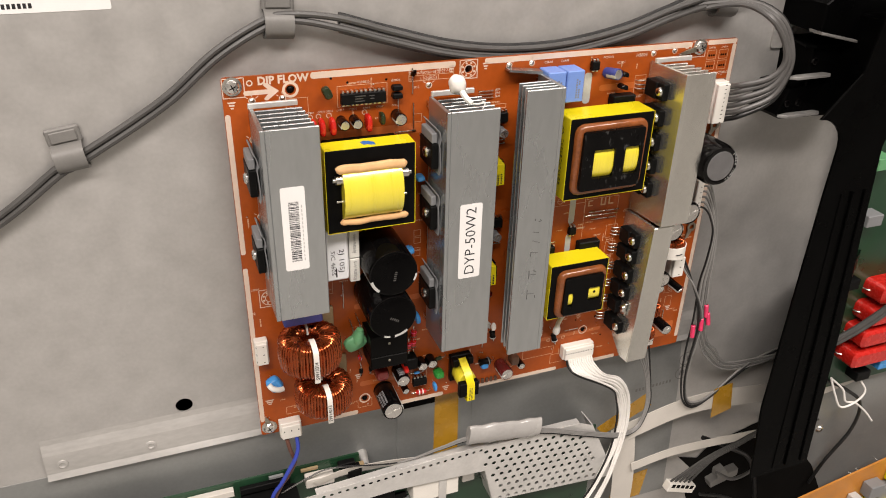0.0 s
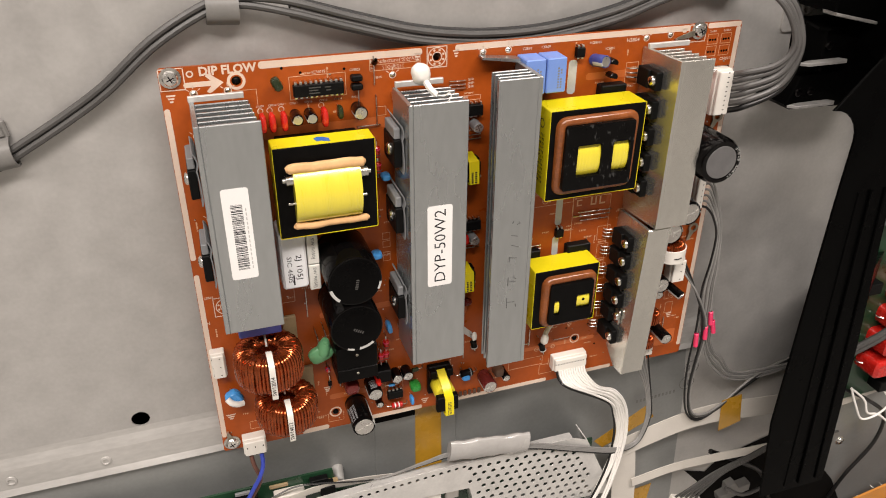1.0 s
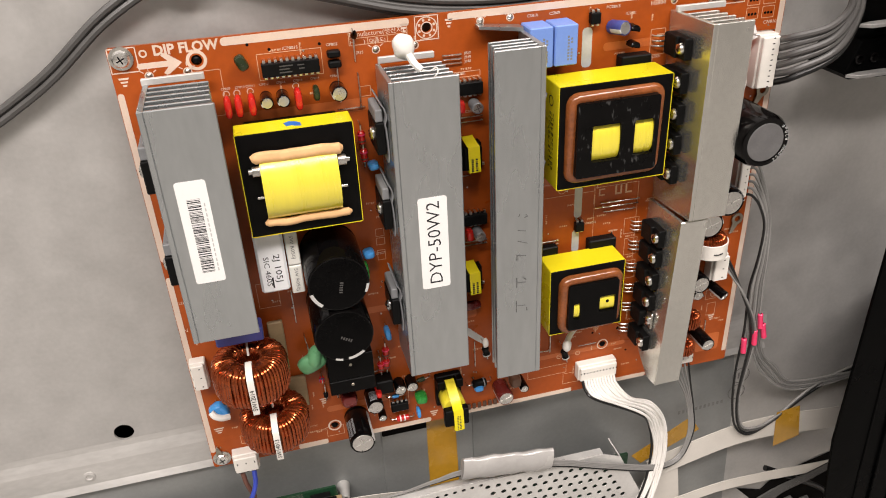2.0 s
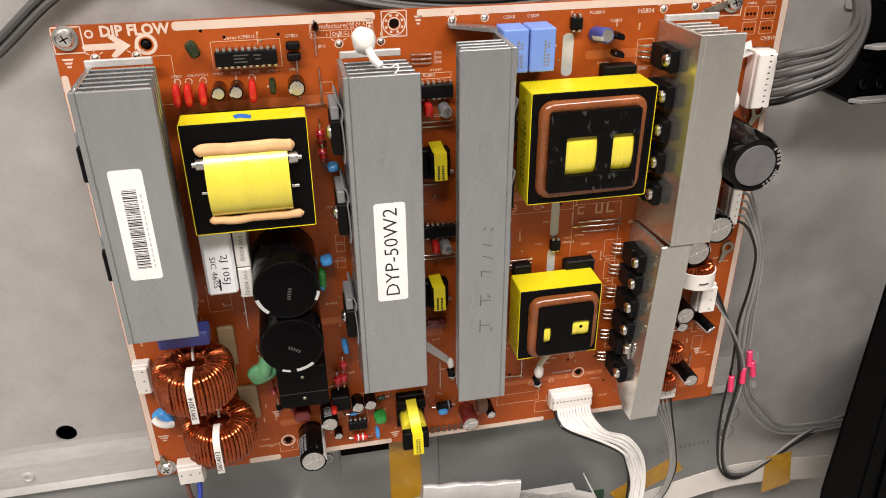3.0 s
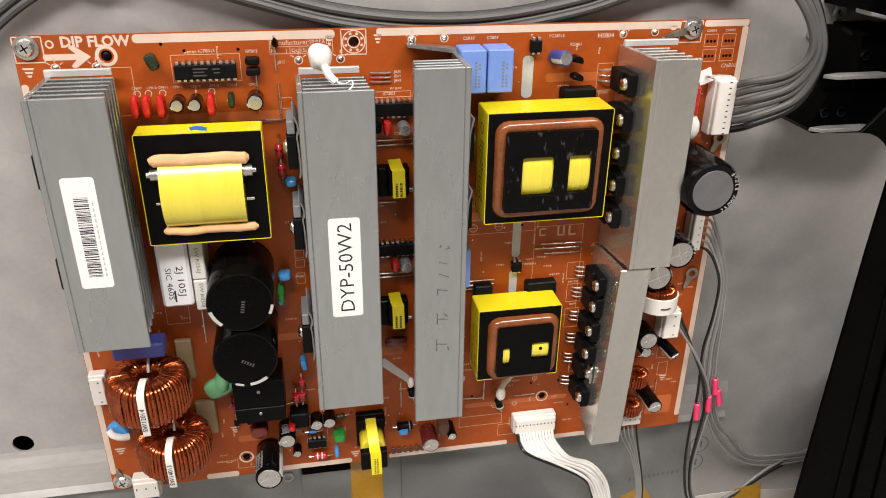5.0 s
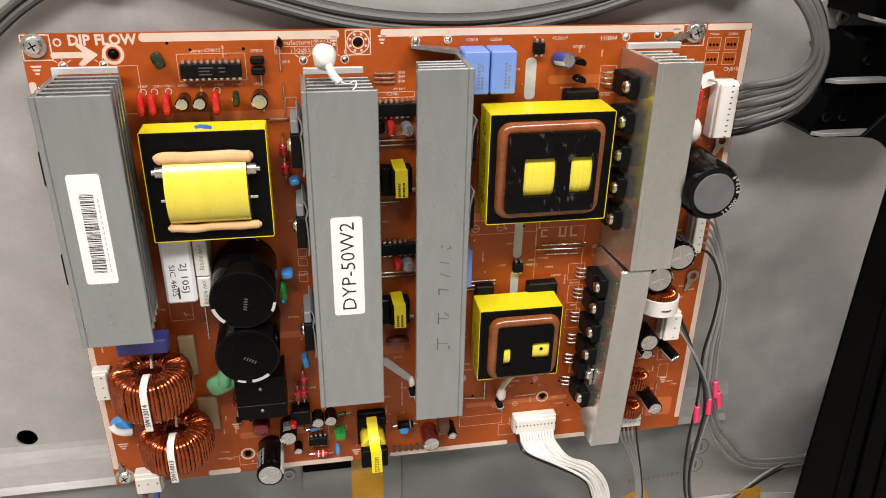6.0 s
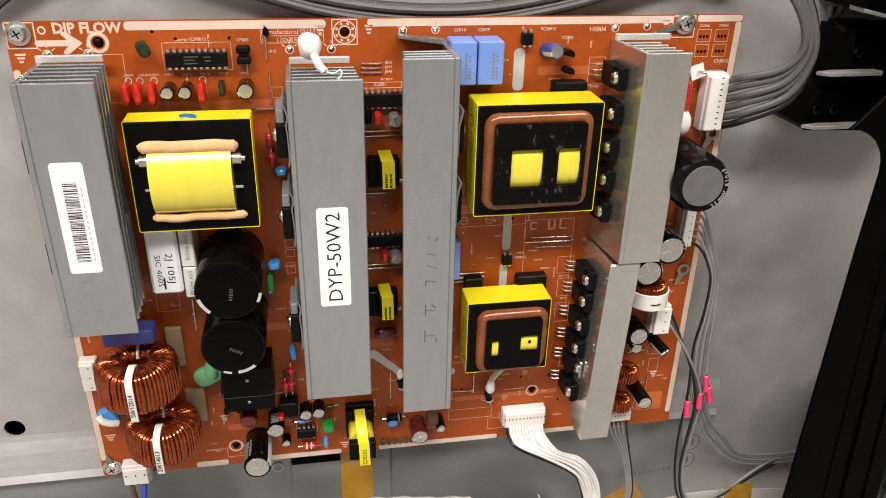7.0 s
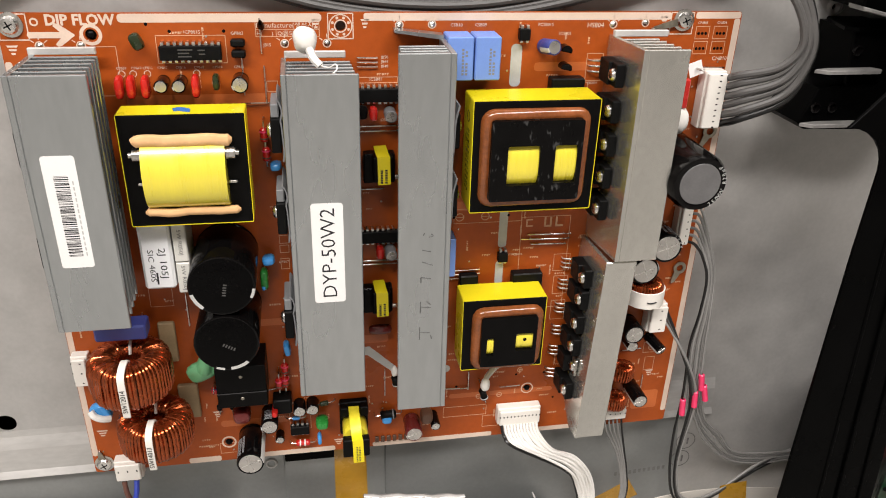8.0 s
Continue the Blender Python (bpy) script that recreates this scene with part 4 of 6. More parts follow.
# ---------------------------------------------------------------- small board parts
def dip_ic(u, v, n, label, wide=7.0, pitch=2.54, dark_side=True):
    t = thing("integrated_circuit", at(u, v), label, "chip", "integrated circuits")
    L = n * pitch / 2 - 0.1
    bm = bm_new()
    box(bm, -L, -wide / 2 + 0.5, 0.8, L, wide / 2 - 0.5, 4.4, 0.35)
    part("package", bm, M_EPOXY, t)
    for k in range(n):
        x = -L + 0.1 + pitch * (k + 0.5)
        for s in (-1, 1):
            bm = bm_new()
            tube(bm, [(x, s * (wide / 2 - 0.6), 2.9), (x, s * (wide / 2 + 0.55), 2.8), (x, s * (wide / 2 + 0.7), 2.0), (x, s * (wide / 2 + 0.75), -0.2)], 1, n=2, flat=(0.62, 0.14, (1, 0, 0)))
            part("pin", bm, M_STEEL, t)
    return t


ic = dip_ic(69.0, -11.3, 10, "long black integrated circuit with twenty pins")
bm = bm_new()
for k, (x0, x1, y) in enumerate(((-5, 1, 1.2), (-5, -0.5, -0.2), (-5, 0.4, -1.6), (3, 6, 1.0), (3.5, 6, -0.6))):
    box(bm, x0, y, 4.38, x1, y + 0.55, 4.42, 0)
part("unreadable_print", bm, M_WIRE_GREY, ic)
dip_ic(147, -31, 8, "black integrated circuit between the heat sinks")
dip_ic(148, -101.5, 8, "black integrated circuit between the heat sinks")
dip_ic(103.3, -216, 4, "small black eight-pin integrated circuit", 6.4)
for u, v in ((213.5, -4.7), (210.6, -116.5)):
    dip_ic(u, v, 2, "small black optocoupler with four pins", 6.2, 2.6)


def bead(u, v, a, b, h, mat, label, name="capacitor", z0=2.2, cat="capacitor", turn=0.0, group="small capacitors", lean=(0, 0)):
    """Dipped part on two leads: half axes a, b, top at h."""
    t = thing(name, at(u, v, 0, turn) @ Euler((radians(lean[0]), radians(lean[1]), 0)).to_matrix().to_4x4(), label, cat, group)
    bm = bm_new()
    n, rows = 14, []
    hh = (h - z0) / 2
    prof = []
    for k in range(9):
        q = -1 + 2 * k / 8
        prof.append((max(0.0, 1 - abs(q) ** 3.2) ** 0.45, z0 + hh + q * hh))
    for k, (s, z) in enumerate(prof):
        if s < 0.01:
            rows.append([bm.verts.new((0, 0, z))])
        else:
            rows.append([bm.verts.new((math.copysign(abs(math.cos(2 * math.pi * i / n)) ** 0.62, math.cos(2 * math.pi * i / n)) * a * s,
                                       math.copysign(abs(math.sin(2 * math.pi * i / n)) ** 0.62, math.sin(2 * math.pi * i / n)) * b * s, z)) for i in range(n)])
    for p, q in zip(rows, rows[1:]):
        for i in range(n):
            j = (i + 1) % n
            if len(p) == 1:
                bm.faces.new((p[0], q[i], q[j]))
            elif len(q) == 1:
                bm.faces.new((p[i], p[j], q[0]))
            else:
                bm.faces.new((p[i], p[j], q[j], q[i]))
    part("body", bm, mat, t)
    for s in (-1, 1):
        bm = bm_new()
        if a > b:
            tube(bm, [(s * a * 0.55, 0, z0 + 1), (s * a * 0.6, 0, 1), (s * a * 0.6, 0, -0.3)], 0.28, 5, 2)
        else:
            tube(bm, [(0, s * b * 0.55, z0 + 1), (0, s * b * 0.6, 1), (0, s * b * 0.6, -0.3)], 0.28, 5, 2)
        part("lead", bm, M_STEEL, t)
    return t


for u in (39.6, 44.2, 50.0, 70.2):
    bead(u, -24.2, 1.75, 4.9, 12.5, M_RED, "red dipped film capacitor with two leads")
    ink_ring(u, -20.6, 1.2, 1.5, 14)
for u, col in ((56.4, M_BLACK_GLOSS), (63.6, M_BLACK_GLOSS)):
    electrolytic(u, -23.6, 2.8, 11, "small dark electrolytic capacitor with a pale top", sleeve=M_BLACK_GLOSS, cross=False, seg=18, rim=0.4)
electrolytic(88.4, -23.6, 3.5, 10.5, "small black electrolytic capacitor with a scored top", sleeve=M_BLACK_GLOSS, seg=20, rim=0.4)
bead(78.5, -23, 1.5, 3.4, 10, M_OLIVE, "dark green dipped capacitor")
bead(48.4, -6, 2.4, 3.6, 8.5, M_OLIVE, "dark green disc capacitor at the board edge", turn=25)
bead(145.2, -38.5, 2.0, 3.2, 9.5, M_RED, "red dipped film capacitor between the heat sinks")
bead(147.6, -108.5, 2.0, 3.2, 9.5, M_RED, "red dipped film capacitor between the heat sinks")
bead(140.5, -38, 2.2, 3.0, 9, M_BLACK, "black dipped capacitor between the heat sinks")
for v in (-39.5, -109.5):
    electrolytic(153, v, 2.8, 9, "small grey electrolytic capacitor between the heat sinks", sleeve=M_PAD, seg=18, rim=0.4)
bead(147.5, -154, 6.0, 2.6, 6.5, M_MAROON, "dark red flat component between the heat sinks")
for u, v, a, b in ((100.8, -61.5, 2.6, 1.7), (94.2, -109, 3.0, 1.9), (99.8, -160, 1.7, 3.6), (91, -123, 1.0, 1.2)):
    bead(u, v, a, b, 11, M_BLUE, "light blue ceramic capacitor on two leads", turn=8)
bead(91.5, -119.5, 2.0, 5.6, 10, M_GREEN, "green ceramic capacitor beside the large capacitor")
d = bead(57.5, -167.5, 7.4, 5.4, 13, M_GREEN_PALE, "pale green thermistor disc on long leads", "thermistor", 7, "thermistor", 25)
for s in (-1, 1):
    bm = bm_new()
    tube(bm, [(3 + s * 2.6, 2, 9), (5.5 + s * 2.6, 8, 7.5), (6.5 + s * 2.6, 12, 4), (6.5 + s * 2.6, 12.5, -0.3)], 0.35, 6, 4)
    part("long_lead", bm, M_STEEL, d)
bm = bm_new()
lathe(bm, [(0, 7.5), (2.2, 6.5), (3.6, 3), (4.6, -2), (3.6, -5), (0, -6)], 14, tm(3.2, 2.4, 10, -35, -80))
part("coated_neck", bm, M_GREEN_PALE, d)
bead(74.5, -197, 4.6, 4.2, 15, M_MAROON, "round dark red capacitor at the board edge")
bead(91.2, -197.5, 1.7, 1.7, 14, M_RED, "small round red bead component")
bead(115.4, -208.6, 3.4, 2.6, 12.5, M_GREEN, "green dipped capacitor near the board edge")
bead(113.6, -221, 1.2, 3.0, 9, M_BLUE, "small light blue capacitor on two leads")
bead(150.6, -212.5, 2.8, 1.8, 8, M_BLUE, "small light blue capacitor under the diode")
bead(172.3, -210.5, 3.4, 3.8, 12, M_BROWN, "brown dipped capacitor near the board edge")
cap_large = electrolytic(77.8, -217.6, 7.0, 25, "black electrolytic capacitor with a scored silver top", stripe_at=20)
cap_mid = electrolytic(88.2, -203, 4.5, 15, "small black electrolytic capacitor with a scored top", stripe_at=190, seg=22, rim=0.5)
electrolytic(92.5, -219, 2.4, 7, "tiny dark electrolytic capacitor", seg=16, rim=0.4)
electrolytic(164.8, -217.5, 4.7, 14, "maroon electrolytic capacitor with a silver top", sleeve=M_MAROON, seg=22, rim=0.5)
electrolytic(177.0, -215, 2.6, 12, "thin black electrolytic capacitor with a silver top", seg=16, rim=0.4)
electrolytic(104, -199.5, 3.3, 9, "small black electrolytic capacitor under the heat sink", seg=18, rim=0.4)
electrolytic(110.8, -199, 3.3, 9, "small black electrolytic capacitor under the heat sink", seg=18, rim=0.4)
electrolytic(223.4, -10.5, 3.5, 11, "small dark blue electrolytic capacitor", sleeve=M_BLUE_DARK, cross=False, seg=20, rim=0.5, lean=(-8, 12))
cap = electrolytic(291.4, -108, 8.2, 20, "black electrolytic capacitor with white print and scored top", stripe_at=200, rim=1.2, stripe_in=1.4)
for k, ch in enumerate("100V"):
    a = radians(62 - k * 19)
    lettering(ch, 2.3, tm(7.4 * math.cos(a), 7.4 * math.sin(a), 20.03, math.degrees(a) - 90), M_SLEEVE_PALE, cap)
electrolytic(282.6, -121.6, 7.6, 18, "black electrolytic capacitor with a scored silver top", stripe_at=20)
electrolytic(284.5, -163, 5.8, 14, "black electrolytic capacitor with a scored silver top", stripe_at=250)
electrolytic(286.5, -173.5, 3.3, 10, "tiny black electrolytic capacitor", seg=16, rim=0.4)
electrolytic(299, -173, 3.1, 13, "small black electrolytic capacitor leaning over the board", seg=18, rim=0.4, lean=(14, 18))
electrolytic(292.5, -205.5, 4.2, 18, "slim black electrolytic capacitor near the corner", seg=20, rim=0.5)


def sleeve_print(t, r, z0, z1, a0, rows, seed):
    """Columns of pale unreadable print round a can's sleeve."""
    rnd = random.Random(seed)
    bm = bm_new()
    for k in range(rows):
        a = radians(a0 + k * 17)
        z = z0
        while z < z1:
            step = rnd.uniform(0.8, 1.5)
            m = Matrix.Rotation(a, 4, "Z")
            w = rnd.uniform(0.5, 0.9)
            merge(bm, [m @ Vector((r + d, y, q)) for d in (-0.1, 0.06) for y in (-w, w) for q in (z, z + step * 0.55)],
                  [(0, 2, 3, 1), (4, 5, 7, 6), (0, 1, 5, 4), (1, 3, 7, 5), (3, 2, 6, 7), (2, 0, 4, 6)])
            z += step
    part("unreadable_print", bm, M_PAD, t)


for can, r, z0, z1, a0, rows in ((cap_large, 7.0, 10, 22, 120, 3), (cap_mid, 4.5, 6, 13, 80, 3), (cap, 8.2, 9, 17, 60, 3)):
    sleeve_print(can, r, z0, z1, a0, rows, int(r * 10))


def block(name, u0, v0, u1, v1, w1, mat, label, cat, w0=0.0, bev=0.6, group=""):
    t = thing(name, at((u0 + u1) / 2, (v0 + v1) / 2), label, cat, group)
    a, b = (u1 - u0) / 2, (v1 - v0) / 2
    bm = bm_new()
    box(bm, -a, -b, w0 + 0.15, a, b, w1, bev)
    part("case", bm, mat, t)
    for s in (-1, 1):
        bm = bm_new()
        cylinder(bm, 0, s * b * 0.6, -1.2, w0 + 0.5, 0.4, 8, 0.1) if b > a else cylinder(bm, s * a * 0.6, 0, -1.2, w0 + 0.5, 0.4, 8, 0.1)
        part("lead", bm, M_STEEL, t)
    return t


film = block("capacitor", 39.6, -114.5, 53.2, -81, 20, M_GREY_BOX, "white box film capacitor with black print", "capacitor", bev=1.2)
lettering("2J 105J", 4.2, tm(2.4, -3.5, 20.03, -90), M_INK, film, 15)
lettering("SIC 460S", 3.6, tm(-2.6, -4.5, 20.03, -90), M_INK, film, 16)
bm = bm_new()
box(bm, -1.2, -14, 20.0, -0.4, -8, 20.05, 0)
part("printed_bar", bm, M_INK, film)
for v0, v1 in ((-101.5, -82), (-117.5, -102)):
    r = block("resistor", 53.9, v0, 59.9, v1, 19, M_CERAMIC, "white ceramic power resistor with faint print", "resistor", bev=0.5, group="ceramic power resistors")
    lettering("5W R050J", 2.4, tm(0, 0, 19.03, -90), M_PENCIL, r, 12.5)
for v0, v1 in ((-175.4, -160), (-184.5, -175.8)):
    r = block("bridge_rectifier", 64.8, v0, 89, v1, 20, M_BLACK, "black plastic rectifier block with a small rivet", "rectifier", bev=0.3, group="rectifier blocks")
    bm = bm_new()
    cylinder(bm, 0, (v1 - v0) * 0.1, 19.8, 20.3, 0.9, 12, 0.2)
    part("rivet", bm, M_LUG, r)
block("insulating_block", 13, -141.8, 36.2, -134, 18.5, M_BLUE_DARK, "dark blue plastic case capacitor under the heat sink", "capacitor", w0=8, bev=0.8)
for u0, u1 in ((177, 188.4), (189.2, 200.6)):
    c = block("capacitor", u0, -22.5, u1, -3.5, 13.5, M_BLUE_BOX, "light blue box film capacitor with faint print", "capacitor", bev=0.5, group="blue box capacitors")
    bm = bm_new()
    for y0, y1, x in ((-7, 5, 1.0), (-7, -1, 2.6), (1, 5, 2.6)):
        for k in range(int((y1 - y0) / 1.5)):
            box(bm, x - 0.5, y0 + k * 1.5, 13.5, x + 0.5, y0 + k * 1.5 + 1.0, 13.54, 0)
    part("unreadable_print", bm, M_PAD, c)
block("capacitor", 175.5, -122, 184.5, -101, 11, M_BLUE_BOX, "light blue box film capacitor behind the heat sink", "capacitor", bev=0.5)
block("capacitor", 227, -31, 243, -24, 7, M_EPOXY, "low black box part behind the transformer", "capacitor")
block("capacitor", 216, -135, 232, -125.5, 6, M_EPOXY, "low black box part behind the small transformer", "capacitor")
block("capacitor", 188.5, -134, 198, -125.5, 5, M_EPOXY, "low black box part behind the small transformer", "capacitor")
for v in (-7.4, -12.0):
    block("diode", 85.6, v - 1.5, 91.4, v + 1.5, 4.5, M_EPOXY, "small black rectangular component", "diode", group="small black parts")
block("regulator", 90.5, -200, 100, -191, 9, M_EPOXY, "black flat regulator standing under the heat sink", "regulator")
block("capacitor", 288, -38, 293, -24, 12, M_RED, "red box capacitor beside the bright heat sink", "capacitor")
block("coil_plate", 38, -166, 46, -143, 3, M_TAN, "tan plastic coil mounting plate", "plate")
block("coil_plate", 43, -202, 53, -181, 3, M_TAN, "tan plastic coil mounting plate", "plate")


def axial(u, v, turn, L, r, body, label, w=2.6, bands=(), cat="resistor", stand=False, name="resistor"):
    """Axial part lying on the board, or standing on one end."""
    t = thing(name, at(u, v, 0, turn), label, cat, "axial parts")
    m = tm(0, 0, w, 0, 0, 90) if not stand else tm(0, 0, w)
    bm = bm_new()
    lathe(bm, [(0, -L / 2), (r * 0.7, -L / 2), (r, -L / 2 + r * 0.4), (r * (0.88 if bands else 1), -L * 0.2), (r * (0.88 if bands else 1), L * 0.2), (r, L / 2 - r * 0.4), (r * 0.7, L / 2), (0, L / 2)], 14, m)
    part("body", bm, body, t)
    for z, mat in bands:
        bm = bm_new()
        lathe(bm, [(r * 0.8, z - 0.35), (r * 1.03, z - 0.35), (r * 1.03, z + 0.35), (r * 0.8, z + 0.35)], 14, m)
        part("colour_band", bm, mat, t)
    bm = bm_new()
    if stand:
        tube(bm, [(0, 0, w + L / 2 - 0.3), (0, 0, w + L / 2 + 1.2), (1.2, 0, w + L / 2 + 1.8), (2.4, 0, w + L / 2 + 1), (2.5, 0, -0.3)], 0.3, 5, 3)
        part("lead", bm, M_STEEL, t)
        bm = bm_new()
        tube(bm, [(0, 0, w - L / 2 + 0.3), (0, 0, -0.3)], 0.3, 5, 0)
    else:
        e = L / 2
        tube(bm, [(e - 0.3, 0, w), (e + 2.2, 0, w), (e + 3.2, 0, w - 0.8), (e + 3.3, 0, -0.3)], 0.35, 5, 2)
        part("lead", bm, M_STEEL, t)
        bm = bm_new()
        tube(bm, [(-e + 0.3, 0, w), (-e - 2.2, 0, w), (-e - 3.2, 0, w - 0.8), (-e - 3.3, 0, -0.3)], 0.35, 5, 2)
    part("lead", bm, M_STEEL, t)
    return t


axial(151.5, -210.5, 3, 8.5, 2.8, M_EPOXY, "black axial diode with thick bright leads", 3.6, [(2.6, M_PAD)], "diode", name="diode")
axial(104.5, -225.5, -2, 7.5, 1.9, M_RED, "red axial component with pale bands", 2.6, [(-1.5, M_WHITE), (1, M_WHITE)])
for u, v in ((96.6, -47), (97.0, -56.0), (97.8, -173), (94.4, -182), (97.6, -181)):
    axial(u, v, 90, 6.2, 1.9, M_RED, "small red resistor on bent leads", 6, [(1.6, M_PINK), (-1.6, M_BROWN)])
axial(61.5, -184, 90, 4, 1.5, M_RED, "small red resistor beside the rectifier block", 5, [(1, M_BLUE_DARK)], stand=True)
for u in (62.5, 69):
    axial(u, -197, 90, 3.4, 1.3, M_EPOXY, "small black diode on bright leads", 2.4, cat="diode", name="diode")
axial(117, -200, 10, 4.5, 1.4, M_OLIVE, "small glass diode on bright leads", 2.5, cat="diode", name="diode")
axial(101.5, -208.5, 0, 4, 1.1, M_BLUE, "small blue resistor on bright leads", 2.2)
axial(204.5, -201, 105, 7, 2.2, M_EPOXY, "black axial diode with white glue", 5, [(-2.2, M_SLEEVE_PALE)], "diode", name="diode")
axial(155.5, -187, 100, 6, 2.2, M_EPOXY, "black axial diode beside the heat sink", 5, [(-2.2, M_SLEEVE_PALE)], "diode", name="diode")
for k in range(6):
    block("resistor", 144.4 + 3.3 * k, -231.4, 146.4 + 3.3 * k, -227.6, 1.5, M_BROWN, "tiny brown flat resistor in a row", "resistor", bev=0.2, group="tiny resistors")
for u, v in ((232.4, -11), (233.0, -19)):
    t = thing("transistor", at(u, v, 0, -12), "small black three-leg transistor", "transistor", "small transistors")
    bm = bm_new()
    prism(bm, [(2.6 * math.cos(radians(a)), 2.2 * math.sin(radians(a))) for a in range(-20, 201, 20)], 3, 8.5, 0.4)
    part("body", bm, M_BLACK_GLOSS, t)
    for k in (-1, 0, 1):
        bm = bm_new()
        tube(bm, [(k * 1.3, 0.4, 3.2), (k * 1.3, 0.4, -0.3)], 0.3, 5, 0)
        part("lead", bm, M_STEEL, t)


def blob(u, v, w, r, label, seed, sq=(1, 1, 1), tail=None):
    rnd = random.Random(seed)
    t = thing("glue_blob", at(u, v, w), label, "glue", "silicone blobs")
    bm = bm_new()
    bmesh.ops.create_icosphere(bm, subdivisions=3, radius=r)
    o = Vector((rnd.random() * 9, rnd.random() * 9, rnd.random() * 9))
    for q in bm.verts:
        k = 1 + 0.18 * noise.noise(q.co / r * 1.1 + o)
        q.co = Vector((q.co.x * sq[0], q.co.y * sq[1], q.co.z * sq[2])) * k
    part("blob", bm, M_SILICONE, t)
    if tail:
        bm = bm_new()
        tube(bm, tail, 1.7, 8, 5)
        part("drip", bm, M_SILICONE, t)
    return t


b = blob(116.5, -2.5, 22, 5.0, "white silicone blob on the heat sink", 1, (1, 1.1, 0.9), [(1.5, -3, 3), (3, -6, 6), (5.5, -8.6, 7.5)])
bm = bm_new()
tube(bm, [(5.5, -8.6, 7.5), (9, -9, 9), (11.5, -7.5, 10), (11.8, -9.5, 11), (8, -12.5, 12.5)], 0.35, 6, 5)
part("thread", bm, M_SILICONE, b)
blob(291, -44, 9, 5.6, "white silicone blob beside the large capacitor", 2, (0.9, 1.2, 0.9))
blob(204.5, -192.5, 7.5, 3.0, "small white silicone drop on a diode", 3, (0.9, 1.5, 0.8), [(0, 2, 0), (1.2, 4.6, -1), (4, 6.5, -3), (7.5, 8.5, -5)])
blob(154.5, -178.5, 8, 2.2, "small white silicone drop beside the heat sink", 4, (0.8, 1.5, 0.8))
d = bead(5.5, -190.5, 4.6, 5.4, 10, M_BLUE, "light blue disc capacitor smeared with white silicone", turn=30)
bm = bm_new()
tube(bm, [(-2, 4.5, 9.5), (-1.5, 1.5, 10.8), (0.5, -2, 10.6), (2.5, -4.6, 9)], 1.8, 9, 5)
part("silicone_smear", bm, M_SILICONE, d, "white silicone smear")


# ---------------------------------------------------------------- pulse transformers with yellow straps
def pulse_transformer(u, v, label):
    t = thing("pulse_transformer", at(u, v), label, "transformer", "small pulse transformers")
    bm = bm_new()
    box(bm, -8.5, -9.0, 1.5, 6.0, 5.2, 7.5, 0.5)
    part("bobbin", bm, M_BLACK, t)
    bm = bm_new()
    box(bm, -4.6, -6.6, 5, 4.6, 5.4, 13.0, 0.6)
    part("core", bm, M_FERRITE, t)
    bm = bm_new()
    tube(bm, [(-0.9, 8.4, 5.2), (-0.4, 6.6, 12.9), (0.1, 6.0, 14.0), (0.3, -7.0, 14.6), (0.3, -7.4, 13.8), (0.3, -7.4, 5)], 1, n=0, flat=(2.9, 0.2, (1, 0, 0)))
    part("strap", bm, M_YELLOW, t, "yellow tape strap with print")
    bm = bm_new()
    rnd = random.Random(7)
    for col, x in ((0, -0.9), (1, 1.2)):
        for k in range(6):
            y = -6.4 + k * 1.15
            z = 14.5 - y * 0.046
            box(bm, x - 0.5, y, z - 0.05, x + 0.6, y + 0.3, z + 0.1, 0)
            box(bm, x - 0.5, y + 0.55, z - 0.1, x + rnd.uniform(0.0, 0.6), y + 0.8, z + 0.06, 0)
            box(bm, x + rnd.choice((-0.5, 0.3)), y, z - 0.05, x + 0.55, y + 0.7, z + 0.08, 0)
    part("unreadable_print", bm, M_INK, t)
    for s in (-1, 1):
        bm = bm_new()
        box(bm, s * 5.8, -9, 2, s * 8.6, -7.2, 3.6, 0.3)
        part("pin", bm, M_STEEL, t)
    return t


pulse_transformer(148.8, -62.5, "small black pulse transformer with a yellow strap")
pulse_transformer(147.6, -133.0, "small black pulse transformer with a yellow strap")


